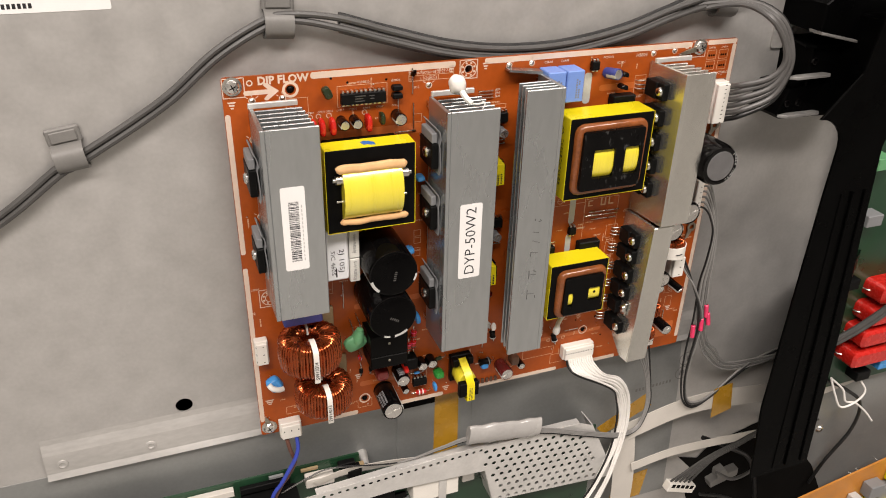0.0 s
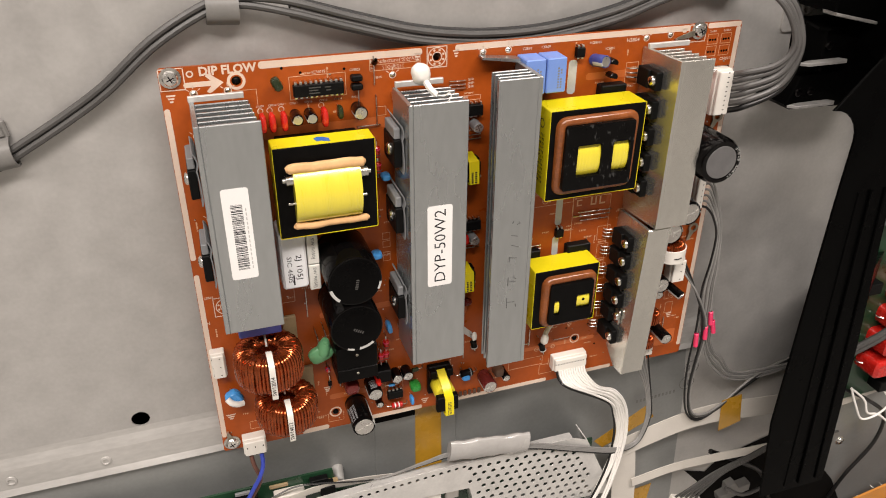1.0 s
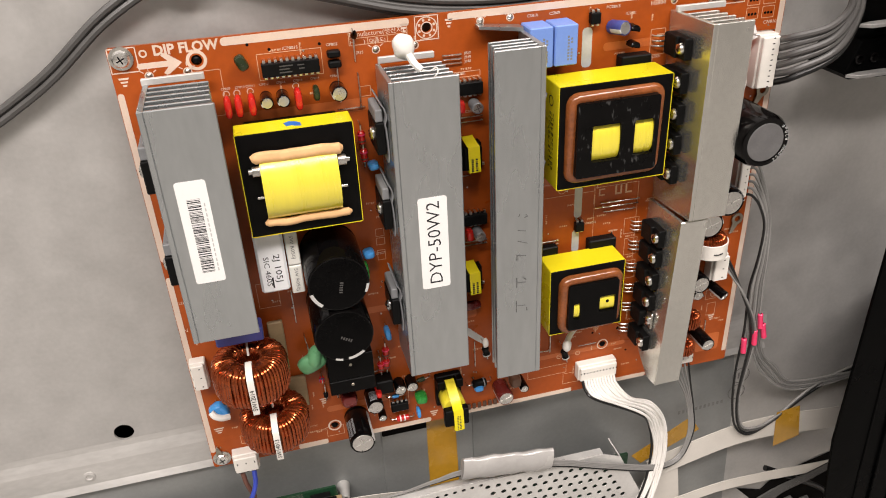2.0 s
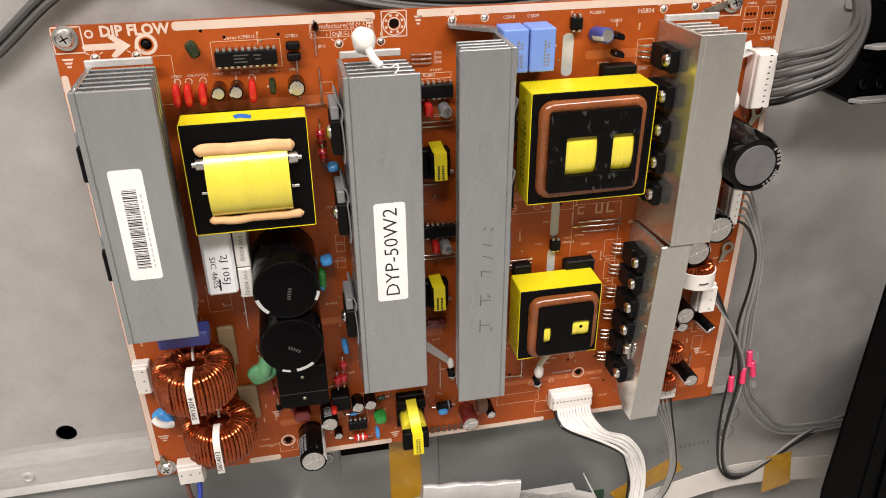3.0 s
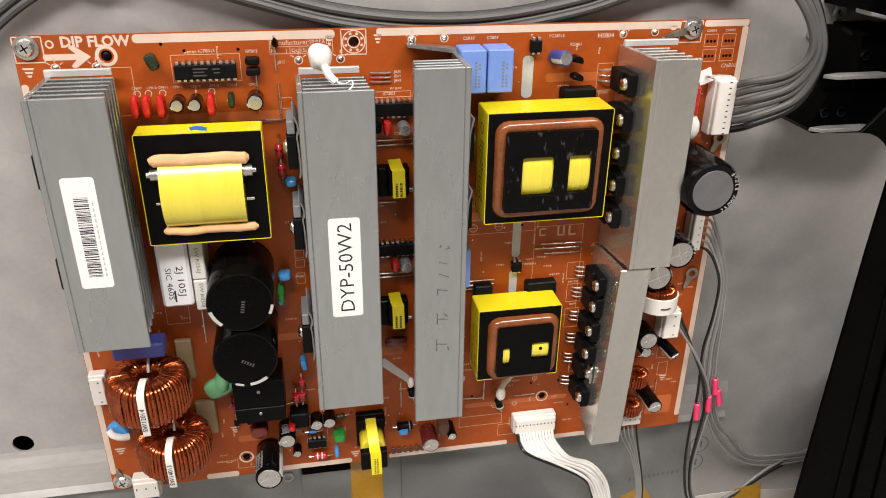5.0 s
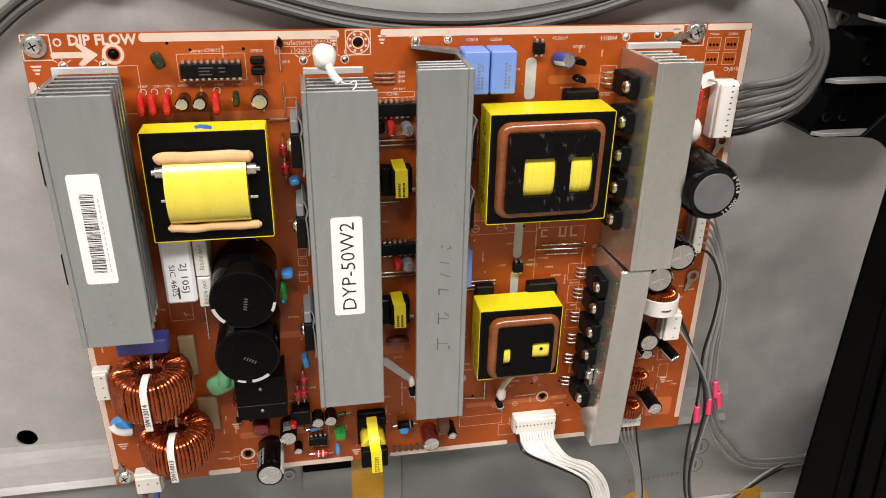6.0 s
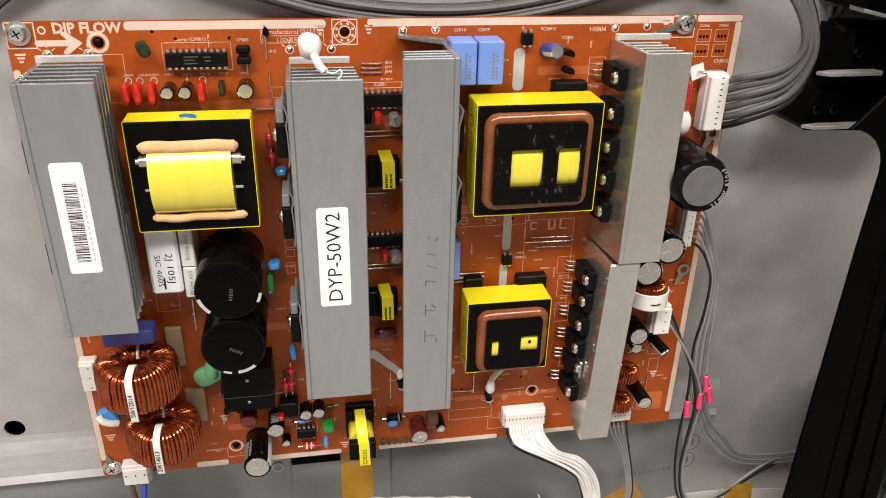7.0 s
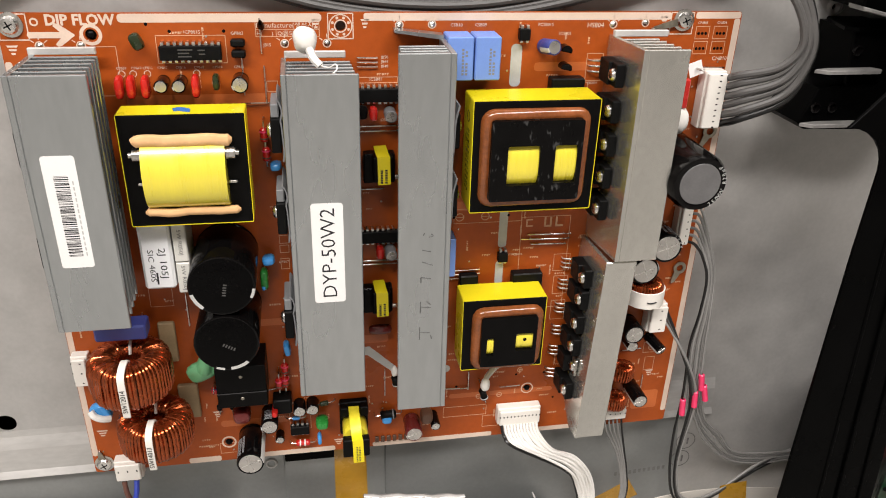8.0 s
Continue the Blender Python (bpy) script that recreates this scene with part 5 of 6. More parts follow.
def strap_transformer():
    t = thing("pulse_transformer", at(133, -213.5), "small upright transformer with a wide yellow tape strap", "transformer", "small pulse transformers")
    bm = bm_new()
    box(bm, -8.0, -7, 0.8, 7.2, 14.5, 5, 0.6)
    box(bm, -8.0, 8.6, 5, -3.6, 14.4, 10, 0.5)
    box(bm, 2.8, 8.6, 5, 7.2, 14.4, 10, 0.5)
    part("bobbin", bm, M_BLACK, t)
    bm = bm_new()
    lathe(bm, [(0, 4.6), (6.2, 4.6), (6.7, 5.4), (6.7, 16.6), (6.2, 17.4), (0, 17.4)], 28, tm(-0.3, 1, 0))
    part("winding", bm, M_YELLOW_WIND, t, "yellow taped winding")
    for s in (-1, 1):
        bm = bm_new()
        box(bm, s * 1.4 - 0.3, -8.8, 17.3, s * 7 - 0.3, 2.6, 22, 0.5)
        part("core_leg", bm, M_FERRITE, t)
    bm = bm_new()
    tube(bm, [(-0.6, 13.4, 7), (-0.3, 8.6, 17), (0.1, 3.4, 22.0), (0.4, 2.4, 22.4), (0.8, -12, 22.4), (0.8, -12.5, 21), (0.8, -12.5, 12)], 1, n=0, flat=(2.8, 0.25, (1, 0, 0)))
    part("strap", bm, M_YELLOW, t, "yellow tape strap with print")
    bm = bm_new()
    rnd = random.Random(9)
    for k in range(9):
        for x in (-0.5, 0.9):
            box(bm, x, -11.2 + 1.15 * k, 22.6, x + rnd.uniform(0.7, 1.2), -10.6 + 1.15 * k, 22.7, 0)
    part("unreadable_print", bm, M_INK, t)
    return t


strap_transformer()
toroid(283, -194.5, -186.5, 6.4, 2.4, 8, 26, "small copper wound coil near the board edge")
toroid(281.5, -214.5, -207, 6.2, 2.3, 8, 26, "small copper wound coil near the board edge")
c = toroid(287.0, -141.5, -131, 9.2, 4.0, 11, 34, "copper coil in a white plastic ring")
bm = bm_new()
lathe(bm, [(10.2, -6.2), (10.7, -6.2), (10.7, 2.6), (10.2, 2.8), (9.9, 2.4), (9.9, -6.2), (10.2, -6.2)], 32)
part("plastic_ring", bm, M_WHITE, c, "white plastic ring round the coil")
bm = bm_new()
tube(bm, [(-2.5, -10.75, -2.2), (0, -10.9, -2.4), (2.6, -10.7, -2.0)], 0.35, 5, 3)
part("pen_mark", bm, M_INK, c)


# ---------------------------------------------------------------- connectors
def connector(u0, v0, u1, v1, w1, ways, along_v, label, side=1, name="connector"):
    t = thing(name, at((u0 + u1) / 2, (v0 + v1) / 2), label, "connector", "white board connectors")
    a, b = (u1 - u0) / 2, (v1 - v0) / 2
    bm = bm_new()
    box(bm, -a, -b, 0.1, a, b, w1 * 0.72, 0.5)
    part("header", bm, M_WHITE, t)
    bm = bm_new()
    box(bm, -a + 0.7, -b + 0.7, w1 * 0.72, a - 0.7, b - 0.7, w1, 0.5)
    part("plug", bm, M_WHITE, t)
    L = b if along_v else a
    for k in range(ways):
        p = -L + 2 * L * (k + 0.5) / ways
        bm = bm_new()
        if along_v:
            box(bm, side * (a - 0.75), p - 0.45, w1 * 0.78, side * (a - 0.55), p + 0.45, w1 * 0.96, 0)
        else:
            box(bm, p - 0.45, side * (b - 0.75), w1 * 0.78, p + 0.45, side * (b - 0.55), w1 * 0.96, 0)
        part("wire_slot", bm, M_HOLE_SHADE, t)
        bm = bm_new()
        if along_v:
            box(bm, a * 0.1, p - 0.3, w1 - 0.02, a * 0.3, p + 0.3, w1 + 0.03, 0)
        else:
            box(bm, p - 0.3, b * 0.1, w1 - 0.02, p + 0.3, b * 0.3, w1 + 0.03, 0)
        part("test_hole", bm, M_HOLE_SHADE, t)
    return t


connector(302.3, -49.5, 313.2, -21.5, 10, 10, True, "white connector with six thick grey cables")
connector(213.5, -223, 238.5, -212, 8, 12, False, "white connector with a bundle of white wires", -1)
connector(6, -236, 20, -224, 9, 3, False, "white mains connector with blue and brown wires", -1)
connector(-4, -174, 4, -157, 8, 3, True, "small white empty connector at the board edge", -1)
connector(302.0, -113, 309, -89, 9, 6, True, "white connector with thin grey wires")
connector(294, -166, 304.5, -148.5, 10, 3, True, "white connector with twisted black and grey wires")
connector(276, -226, 291, -218, 8, 5, False, "small white connector with thin wires", -1)

# ---------------------------------------------------------------- screws, lugs and wire jumpers of the board
def board_screw(u, v, label="bright cross-head screw holding the board"):
    t = thing("board_screw", at(u, v), label, "screw", "board screws")
    bm = bm_new()
    lathe(bm, [(0, 0.1), (5.0, 0.1), (5.0, 0.7), (3.9, 1.0), (0, 1.0)], 24)
    part("washer", bm, M_STEEL, t)
    screw_part(t, tm(0, 0, 1.0), 3.7)
    return t


for u, v in ((0, 0), (290, 0.8), (0, -229)):
    board_screw(u, v)


# wide black collar is added under each peg to make its hole dark
for u, v in ((65, -222.5), (231, -203), (30, -4.2)):
    t = thing("support_peg", at(u, v, -3), "black support peg with an added collar that darkens a board hole", "peg", "support pegs")
    bm = bm_new()
    lathe(bm, [(0, -12.9), (4.4, -12.9), (4.4, 0), (2.0, 0.4), (1.6, 3.2), (0, 4.6)], 14)
    part("peg", bm, M_BLACK, t)


def lug(u, v, turn, L, label="bright ring terminal lug soldered to the board"):
    t = thing("ring_terminal", at(u, v, 0, turn), label, "terminal", "ring terminals")
    bm = bm_new()
    out = [(3.6 * math.cos(radians(a)), 3.6 * math.sin(radians(a))) for a in range(-150, 151, 25)]
    out += [(-5, 1.6), (-L, 0.9), (-L, -0.9), (-5, -1.6)]
    plate_with_holes(bm, out, [(0, 0, 1.9, 16)], 0.9, 1.7)
    part("ring", bm, M_LUG, t)
    bm = bm_new()
    tube(bm, [(-L + 0.4, 0, 1.3), (-L - 0.5, 0, 1.0), (-L - 0.7, 0, -0.3)], 0.6, 6, 2)
    part("leg", bm, M_STEEL, t)
    return t


lug(310.5, -130, 70, 9)
lug(313, -53, 65, 9)
lug(290, 0.8, 14, 15)
lug(0, -229, -80, 8)


def jumper(u0, v0, u1, v1, n=1):
    t = thing("wire_jumper", at(u0, v0), "bare tinned wire jumper soldered across the board", "wire", "wire jumpers")
    dx, dy = u1 - u0, v1 - v0
    bm = bm_new()
    tube(bm, [(0, 0, -0.2), (0, 0, 0.7), (dx * 0.06, dy * 0.06, 1.1), (dx * 0.94, dy * 0.94, 1.1), (dx, dy, 0.7), (dx, dy, -0.2)], 0.32, 6, 2)
    part("wire", bm, M_STEEL, t)


for a in ((139, -14.6, 147.5, -14.8), (139, -16.6, 147.5, -16.8), (139, -18.6, 147.5, -18.8), (224, -105.5, 246, -106), (221, -108, 245.5, -108.6), (226, -111, 244, -111.6),
          (138, -46, 157, -46), (138, -48.4, 157, -48.4), (138, -77, 150, -77), (138, -115.5, 158, -115.5), (138, -117.6, 158, -117.6), (180, -124, 199, -124), (180, -126.4, 199, -126.4), (181, -128.6, 196, -128.6),
          (98, 2, 98, -12), (89.5, -14, 89.5, -30), (98.6, -18, 98.6, -34), (62, -125, 62, -143), (150, -182, 150, -199), (181, -198, 196, -199), (196.5, -188, 196.5, -200), (215, -200, 226, -200),
          (82, -190, 98, -188), (302, -21, 314, -21.4), (300, -200, 300, -212), (281, -182, 296, -181), (88, -34, 100, -34), (53, -128, 53, -146)):
    jumper(*a)

# printed marks
def pad_mark(u, v):
    """Solder pad with its printed rays."""
    ink_ring(u, v, 1.5, 1.9, 18)
    for a in (35, 90, 145):
        q = radians(a)
        ink([(u + 2.4 * math.cos(q) - 0.18 * math.sin(q), v + 2.4 * math.sin(q) + 0.18 * math.cos(q)), (u + 4.0 * math.cos(q) - 0.18 * math.sin(q), v + 4.0 * math.sin(q) + 0.18 * math.cos(q)),
             (u + 4.0 * math.cos(q) + 0.18 * math.sin(q), v + 4.0 * math.sin(q) - 0.18 * math.cos(q)), (u + 2.4 * math.cos(q) + 0.18 * math.sin(q), v + 2.4 * math.sin(q) - 0.18 * math.cos(q))], "pad_ray")
    bm = bm_new()
    lathe(bm, [(1.5, 0.05), (1.1, 0.5), (0.5, 0.9), (0, 1.0)], 14, Matrix.Translation((u, v, 0)))
    part("solder_dome", bm, M_STEEL, board)


for u, v in ((9.5, -8.6), (25.5, -8.6), (108, -8.4), (126, -8.4), (157.5, -0.8), (172, -0.6), (256, -1.0), (271.5, -0.4), (8, -30), (8, -76)):
    pad_mark(u, v)
def hole_mark(u, v, s=6.2):
    ink_frame(u - s, v - s, u + s, v + s, 0.45, M_SILK, "mark_frame")
    ink_ring(u, v, 4.6, 5.1, 28)
    ink_ring(u, v, 2.3, 2.8, 20)
    for k in range(8):
        a = radians(22.5 + 45 * k)
        ink_ring(u + 3.7 * math.cos(a), v + 3.7 * math.sin(a), 0.0, 0.62, 10)


hole_mark(132, -1.2, 5.6)
hole_mark(8.5, -100 - 30.5)
ink_frame(-5.2, -6.4, 6.4, 4.4, 0.5, M_SILK, "mark_frame")
ink_frame(283.6, -5.8, 295.2, 4.4, 0.5, M_SILK, "mark_frame")
ink_ring(30, -4.2, 3.0, 4.4, 24)
ink_ring(65, -222.5, 3.0, 3.9, 24)
ink_ring(231, -203, 2.9, 3.6, 24)
ink_ring(9, 1.0, 1.0, 1.7, 16)
for u, v, s in ((121.5, 0, 1), (142.5, 0, 1), (280.5, 0.8, 1), (-1, -10, 1.2), (2, -209, 1.5), (304, -199, 1.2), (61, -203, 1.3), (124, -229, 1.4)):
    for k in range(3):
        q = 1.9 * s * (1 - 0.3 * k)
        ink([(u - q, v + 1.7 - 1.5 * k), (u + q, v + 1.7 - 1.5 * k), (u + q * 0.8, v + 0.9 - 1.5 * k), (u - q * 0.8, v + 0.9 - 1.5 * k)], "warning_mark")
ink_frame(96, -5.6, 123, 1.0, 0.3)
for a in ((96, -2.6, 123, -2.3), (104.5, -5.6, 104.8, -2.6), (113.5, -5.6, 113.8, -2.6)):
    ink(rect(*a), "ink_line", M_SILK_THIN)
lettering("Manufacture(생산지)", 2.9, tm(109, -0.8, 0.08), M_SILK, board, 25)
for txt, size, u, v in (("H(      )", 2.3, 100, -4.2), ("Q(품도)", 2.3, 109, -4.2), ("ICP801S", 2.0, 70, -3.4), ("CPB09", 1.5, 39.7, -18.2), ("CPB10", 1.5, 45.8, -18.2), ("CPB11", 1.5, 50.4, -18.2), ("CPB17", 1.5, 56.4, -18.2), ("CPB16", 1.5, 63.8, -18.2), ("CPB18", 1.5, 71.4, -18.2),
                        ("CPB14", 1.5, 79.0, -18.2), ("CPB15", 1.5, 88.0, -18.2), ("GPB03", 1.9, 88.4, -4), ("JB15", 1.8, 100.6, -9), ("JB50", 1.8, 151, -14.8), ("JB49", 1.8, 151, -16.8), ("JB48", 1.8, 151, -18.8), ("ICS801", 2.0, 147, -24.6),
                        ("CSB10", 2.0, 183, -1.0), ("CSB09", 2.0, 194, -1.0), ("PCS801S", 2.0, 224, -1.0), ("ICS401", 2.0, 233.5, -5.0), ("HS804", 3.0, 247.5, -1.4), ("LT808", 1.8, 272, 1.5), ("CN810", 2.6, 311.5, -17.2), ("CS451", 2.4, 296, -50),
                        ("CN806", 1.7, 300, -0.5), ("CN804", 1.7, 309.6, -0.5), ("CSB12", 1.9, 151.5, -43.5), ("PC801S", 1.8, 219, -117), ("LEB01", 2.0, 0.5, -123.5), ("N", 3.0, -2, -140), ("GP607", 1.8, 101, -114), ("OS401", 1.8, 249, -28)):
    lettering(txt, size, tm(u, v, 0.08), M_SILK, board, name="reference_print")
for x0, y0, x1, y1 in ((55, -16.5, 83.5, -4.6), (27, -9, 39, -30), (297, -8, 304, -2), (306, -8, 313, -2), (297, -15, 304, -9), (306, -15, 313, -9), (99, -29.5, 104, -24.5), (99.5, -104, 104, -99.5), (99.5, -109, 104, -104.8), (99.5, -118, 103.8, -112),
                       (245, -27, 253, -14), (134, -26.3, 157, -23.5), (239, -27.5, 247, -35), (183, -219, 208, -212), (206, -228, 216, -220), (98, -218, 109.5, -206), (220, -150, 246, -96), (185, -98, 220, -90), (239, -128, 248, -118), (240, -142, 248, -131), (240, -158, 248, -146),
                       (36, -135, 47, -120), (60, -230, 70, -223), (298, -185, 305, -178), (300, -197, 306, -188), (12, -222, 22, -216)):
    ink_frame(min(x0, x1), min(y0, y1), max(x0, x1), max(y0, y1), 0.26)
for u, v in ((300.5 - 1.8, -5.4), (300.5, -5.4), (302.3, -5.4), (308, -5.4), (309.6, -5.4), (311.4, -5.4), (298.7, -12.4), (300.5, -12.4), (302.3, -12.4), (308, -12.4), (309.6, -12.4), (311.4, -12.4), (52, 0), (61, -3), (83, -3), (185, -94.5), (213, -94.5), (190, -198), (224, -193), (247, -211), (240, -193)):
    bm = bm_new()
    lathe(bm, [(0, 0.02), (0.7, 0.02), (0.7, 0.1), (0, 0.1)], 10, Matrix.Translation((u, v, 0)))
    part("drill_hole", bm, M_HOLE_SHADE, board)
for u, v, r in ((201, -94.5, 2.2), (188, -94.5, 2.2), (303, -181.5, 2.0), (203, -206, 1.6), (226, -190, 1.6), (215, -206, 1.6)):
    ink_ring(u, v, r - 0.4, r, 20, M_SILK_THIN)
    ink(rect(u - r * 0.8, v - 0.15, u + r * 0.8, v + 0.15), "ink_line", M_SILK_THIN)
# approval mark drawn as plain strokes
for a in ((232, -102, 233, -96.5), (232, -102, 236, -101), (235, -102, 236, -96.5), (238, -102, 239, -96.5), (238, -102, 242, -101), (222.5, -101.5, 226, -100.7), (222.5, -98, 226, -97.2), (222.5, -101.5, 223.3, -97.2)):
    ink(rect(*a), "approval_mark", M_SILK_THIN)
# pale filled slits
for a in ((208.6, -29, 213.8, -9.5), (208.4, -112.5, 212.8, -80), (207.8, -134, 212.0, -120)):
    ink(rect(*a, 2.0), "pale_slit", M_SLEEVE_PALE)
ink([(134, -168), (142, -167), (156, -181), (156, -186), (141, -172.5), (134, -172.5)], "pale_slit", M_SLEEVE_PALE)
ink(rect(175, -187.5, 186, -183, 2.0), "pale_slit", M_SLEEVE_PALE)
rnd = random.Random(5)
for x0, y0, x1, y1, mat in ((40, -36, 104, -30, M_TRACE), (60, -150, 104, -146, M_TRACE), (184, -91, 246, -86, M_TRACE), (186, -206, 246, -203, M_TRACE), (62, -212, 98, -208, M_TRACE), (138, -165, 152, -160, M_TRACE), (296, -225, 312, -212, M_TRACE), (220, -22, 250, -18, M_TRACE)):
    ink(rect(x0, y0, x1, y1, 1.5), "copper_track", mat, 0.05)
# the many tiny printed references between the parts, too small to read
rnd = random.Random(77)
bm = bm_new()
busy = ((4, -123, 38, -8), (40, -80, 92, -29), (103, -171, 138, -11), (151, -185, 178, -4), (186, -81, 245, -27), (186, -172, 231, -129), (255, -216, 279, -4), (58, -150, 90, -90), (6, -204, 52, -140), (64, -186, 90, -158))
count = 0
while count < 170:
    u, v = rnd.uniform(0, 312), rnd.uniform(-226, -4)
    if any(x0 - 2 < u < x1 + 2 and y0 - 1 < v < y1 + 1 for x0, y0, x1, y1 in busy):
        continue
    count += 1
    upright = rnd.random() < 0.3
    for k in range(rnd.choice((3, 4, 5, 5))):
        x, y = (0, 1.15 * k) if upright else (1.15 * k, 0)
        box(bm, u + x, v + y, 0.012, u + x + 0.3, v + y + 1.0, 0.08, 0)
        box(bm, u + x + 0.3, v + y + rnd.choice((0, 0.4, 0.75)), 0.012, u + x + 0.8, v + y + rnd.choice((0.95, 1.0)), 0.08, 0)
tagged(part("unreadable_print", bm, M_SILK_THIN, board), kind="stuff")
bm = bm_new()
for k in range(130):
    u, v = rnd.uniform(0, 312), rnd.uniform(-228, -4)
    if any(x0 - 2 < u < x1 + 2 and y0 - 2 < v < y1 + 2 for x0, y0, x1, y1 in busy):
        continue
    lathe(bm, [(0, 0.02), (0.55, 0.02), (0.4, 0.35), (0, 0.5)], 7, Matrix.Translation((u, v, 0)))
tagged(part("solder_dots", bm, M_STEEL, board), kind="stuff")
# little black pointed mark and paper square
t = thing("support_peg", at(98.5, 0.5), "small black pointed plastic peg at the board edge", "peg")
bm = bm_new()
lathe(bm, [(0, 0.1), (1.5, 0.2), (1.6, 2), (0.9, 5), (0.2, 7), (0, 7)], 12, tm(0, -2, 0, 0, -35))
part("peg", bm, M_BLACK_GLOSS, t)
t = thing("paper_tag", at(297, -20.5, 6, 20), "small white paper square pierced by a wire", "tag")
bm = bm_new()
prism(bm, rect(-3.4, -3.4, 3.4, 3.4), 0, 0.3)
part("paper", bm, M_PAPER, t)
bm = bm_new()
tube(bm, [(0, 0, -6), (0.5, 0, 1), (2.6, -0.8, 4)], 0.55, 6, 3)
part("wire", bm, M_STEEL, t)


# ---------------------------------------------------------------- cables
def cable(name, paths, r, mats, label, cat="cable", seg=9, n=8, group=""):
    """A run of strands: one part for each."""
    t = thing(name, at(0, 0, 0), label, cat, group)
    for pts, mat in zip(paths, mats):
        bm = bm_new()
        tube(bm, pts, r, seg, n)
        part("strand", bm, mat, t)
    return t


def offset(pts, du, dv, dw=0.0):
    return [(u + du, v + dv, w + dw) for u, v, w in pts]


left = [(-160, -84, -12), (-121, -62, -11), (-92, -41, -11), (-84, -37, -11), (-75, -32, -11), (-50, -18, -11), (-30, -5, -10), (-5, 15, -10), (21, 29, -10), (36, 31, -10)]
top = [(60, 27, -9), (91, 17.5, -9), (125, 8.5, -8), (161, 4, -8), (198, 4.5, -8), (237, 11, -8), (268, 20, -9), (292, 26, -9), (310, 29, -9)]
cable("power_cable", [offset(left, 0, 1.6) + offset(top, 0, 2.6, 1.0) + [(330, 32, -8)], offset(left, 1.2, -1.9) + offset(top, 0, -2.6, 1.4) + [(330, 29, -8)]], 1.85,
      [M_WIRE_GREY, M_WIRE_GREY], "pair of dark grey insulated cables clipped to the panel")
ends = [(313.5, -47 + 4.5 * k, 8.0) for k in range(6)]
outer = [(322, 29, 8), (334, 21, 22), (341.5, 4, 26), (343.5, -13, 26), (335, -31, 24), (318, -42, 17)]
inner = [(308, 27, 6), (318, 21, 22), (329, 8, 26), (333.5, -5, 26), (328, -16, 23), (314, -21, 16)]
paths = []
for k, e in enumerate(ends):
    f = k / 5
    lean = 1.1 * (k % 2)
    paths.append(offset(top[:-1], 0, 3.8 - 1.5 * k, -1.5 + 1.6 * (k % 2))
                 + [tuple(p[i] * (1 - g) + q[i] * g + (lean if i == 2 else 0) for i in range(3)) for p, q, g in zip(outer, inner, (0.2 + 0.6 * f,) * 3 + (0.15 + 0.7 * f, f, f))] + [e])
cable("cable_bundle", paths, 1.75, [M_WIRE_BLACK] + [M_WIRE_MID] * 5, "bundle of six thick dark grey cables looping to a connector")


def clip(u, v, turn, label):
    t = thing("cable_clip", at(u, v, WP, turn), label, "clip", "cable clips")
    bm = bm_new()
    box(bm, -8.5, 4, 0.1, 8.5, 13, 2.6, 0.8)
    part("foot", bm, M_CLIP, t)
    bm = bm_new()
    box(bm, -6.5, 5.5, 2.6, 6.5, 11.5, 3.6, 0.6)
    part("latch", bm, M_CLIP, t)
    bm = bm_new()
    tube(bm, [(0, 4.2, 2), (0, 3.4, 5.5), (0, 1, 8.4), (0, -3, 9.2), (0, -7, 8.0), (0, -9.4, 4.5), (0, -9.8, 0.2)], 1, n=5, flat=(7.6, 0.7, (1, 0, 0)))
    part("saddle", bm, M_CLIP, t)
    return t


clip(-83.5, -31, 8, "dark grey plastic cable clip on the panel")
clip(28.5, 30, -3, "dark grey plastic cable clip on the panel")
clip(313, 26, -4, "dark grey plastic cable clip on the panel")

# thin grey harness at the board's side
rnd = random.Random(11)
paths, mats = [], []
for k in range(6):
    y = -111 + 4.0 * k
    j = rnd.uniform(-0.8, 0.8)
    p = [(308.3, y, 7), (312, y - 1.0, 9.5), (317 + k * 0.3, -119 + k * 2.2, 11), (321.3 + k * 1.0, -132 + k * 0.4, 12 - k * 0.5), (322 + k * 1.2 + j * 0.5, -153, 11), (320.5 + k * 1.8 + j, -174, 10), (321.5 + k * 1.9 + j, -192, 10), (323 + k * 1.9, -210 + k * 1.5, 9)]
    if k == 0:
        p += [(323, -240, 8), (325, -268, 8), (331, -291, 8), (343, -301, 8), (362, -296, 6), (396, -279, 2), (440, -270, -4)]
    else:
        p += [(334.5 + k * 1.6, -232, 6), (346 + 2.0 * k, -254 + 1.4 * k, 4), (372, -274 + 1.8 * k, 3), (411, -279 + 1.6 * k, 1), (470, -272 - k, -4), (540, -280, -8)]
    paths.append(p)
    mats.append(M_WIRE_BLACK if k == 0 else (M_WIRE_SLATE, M_WIRE_LIGHT)[k % 2])
cable("wire_harness", paths, 0.8, mats, "thin grey and black wires running down from a connector", "wire", 7)
paths = []
for k in range(3):
    paths.append([(303.5, -152 - 3.4 * k, 8.5), (307, -160 - 2 * k, 11), (312.5, -173, 13 + k * 0.5), (320 + 0.8 * k, -189, 13), (325 + 1.6 * k, -204, 12), (329 + 1.6 * k, -222, 9), (329 + 0.6 * k - 1, -262, 8), (333 + k, -290, 8), (344 + 2 * k, -300 + 2 * k, 8), (364, -294 + k, 6), (396, -276 + k, 2), (440, -268, -4)])
cable("wire_harness", paths, 0.82, [M_WIRE_BLACK, M_WIRE_GREY, M_WIRE_LIGHT], "twisted black and grey wires hanging below the board", "wire", 7)
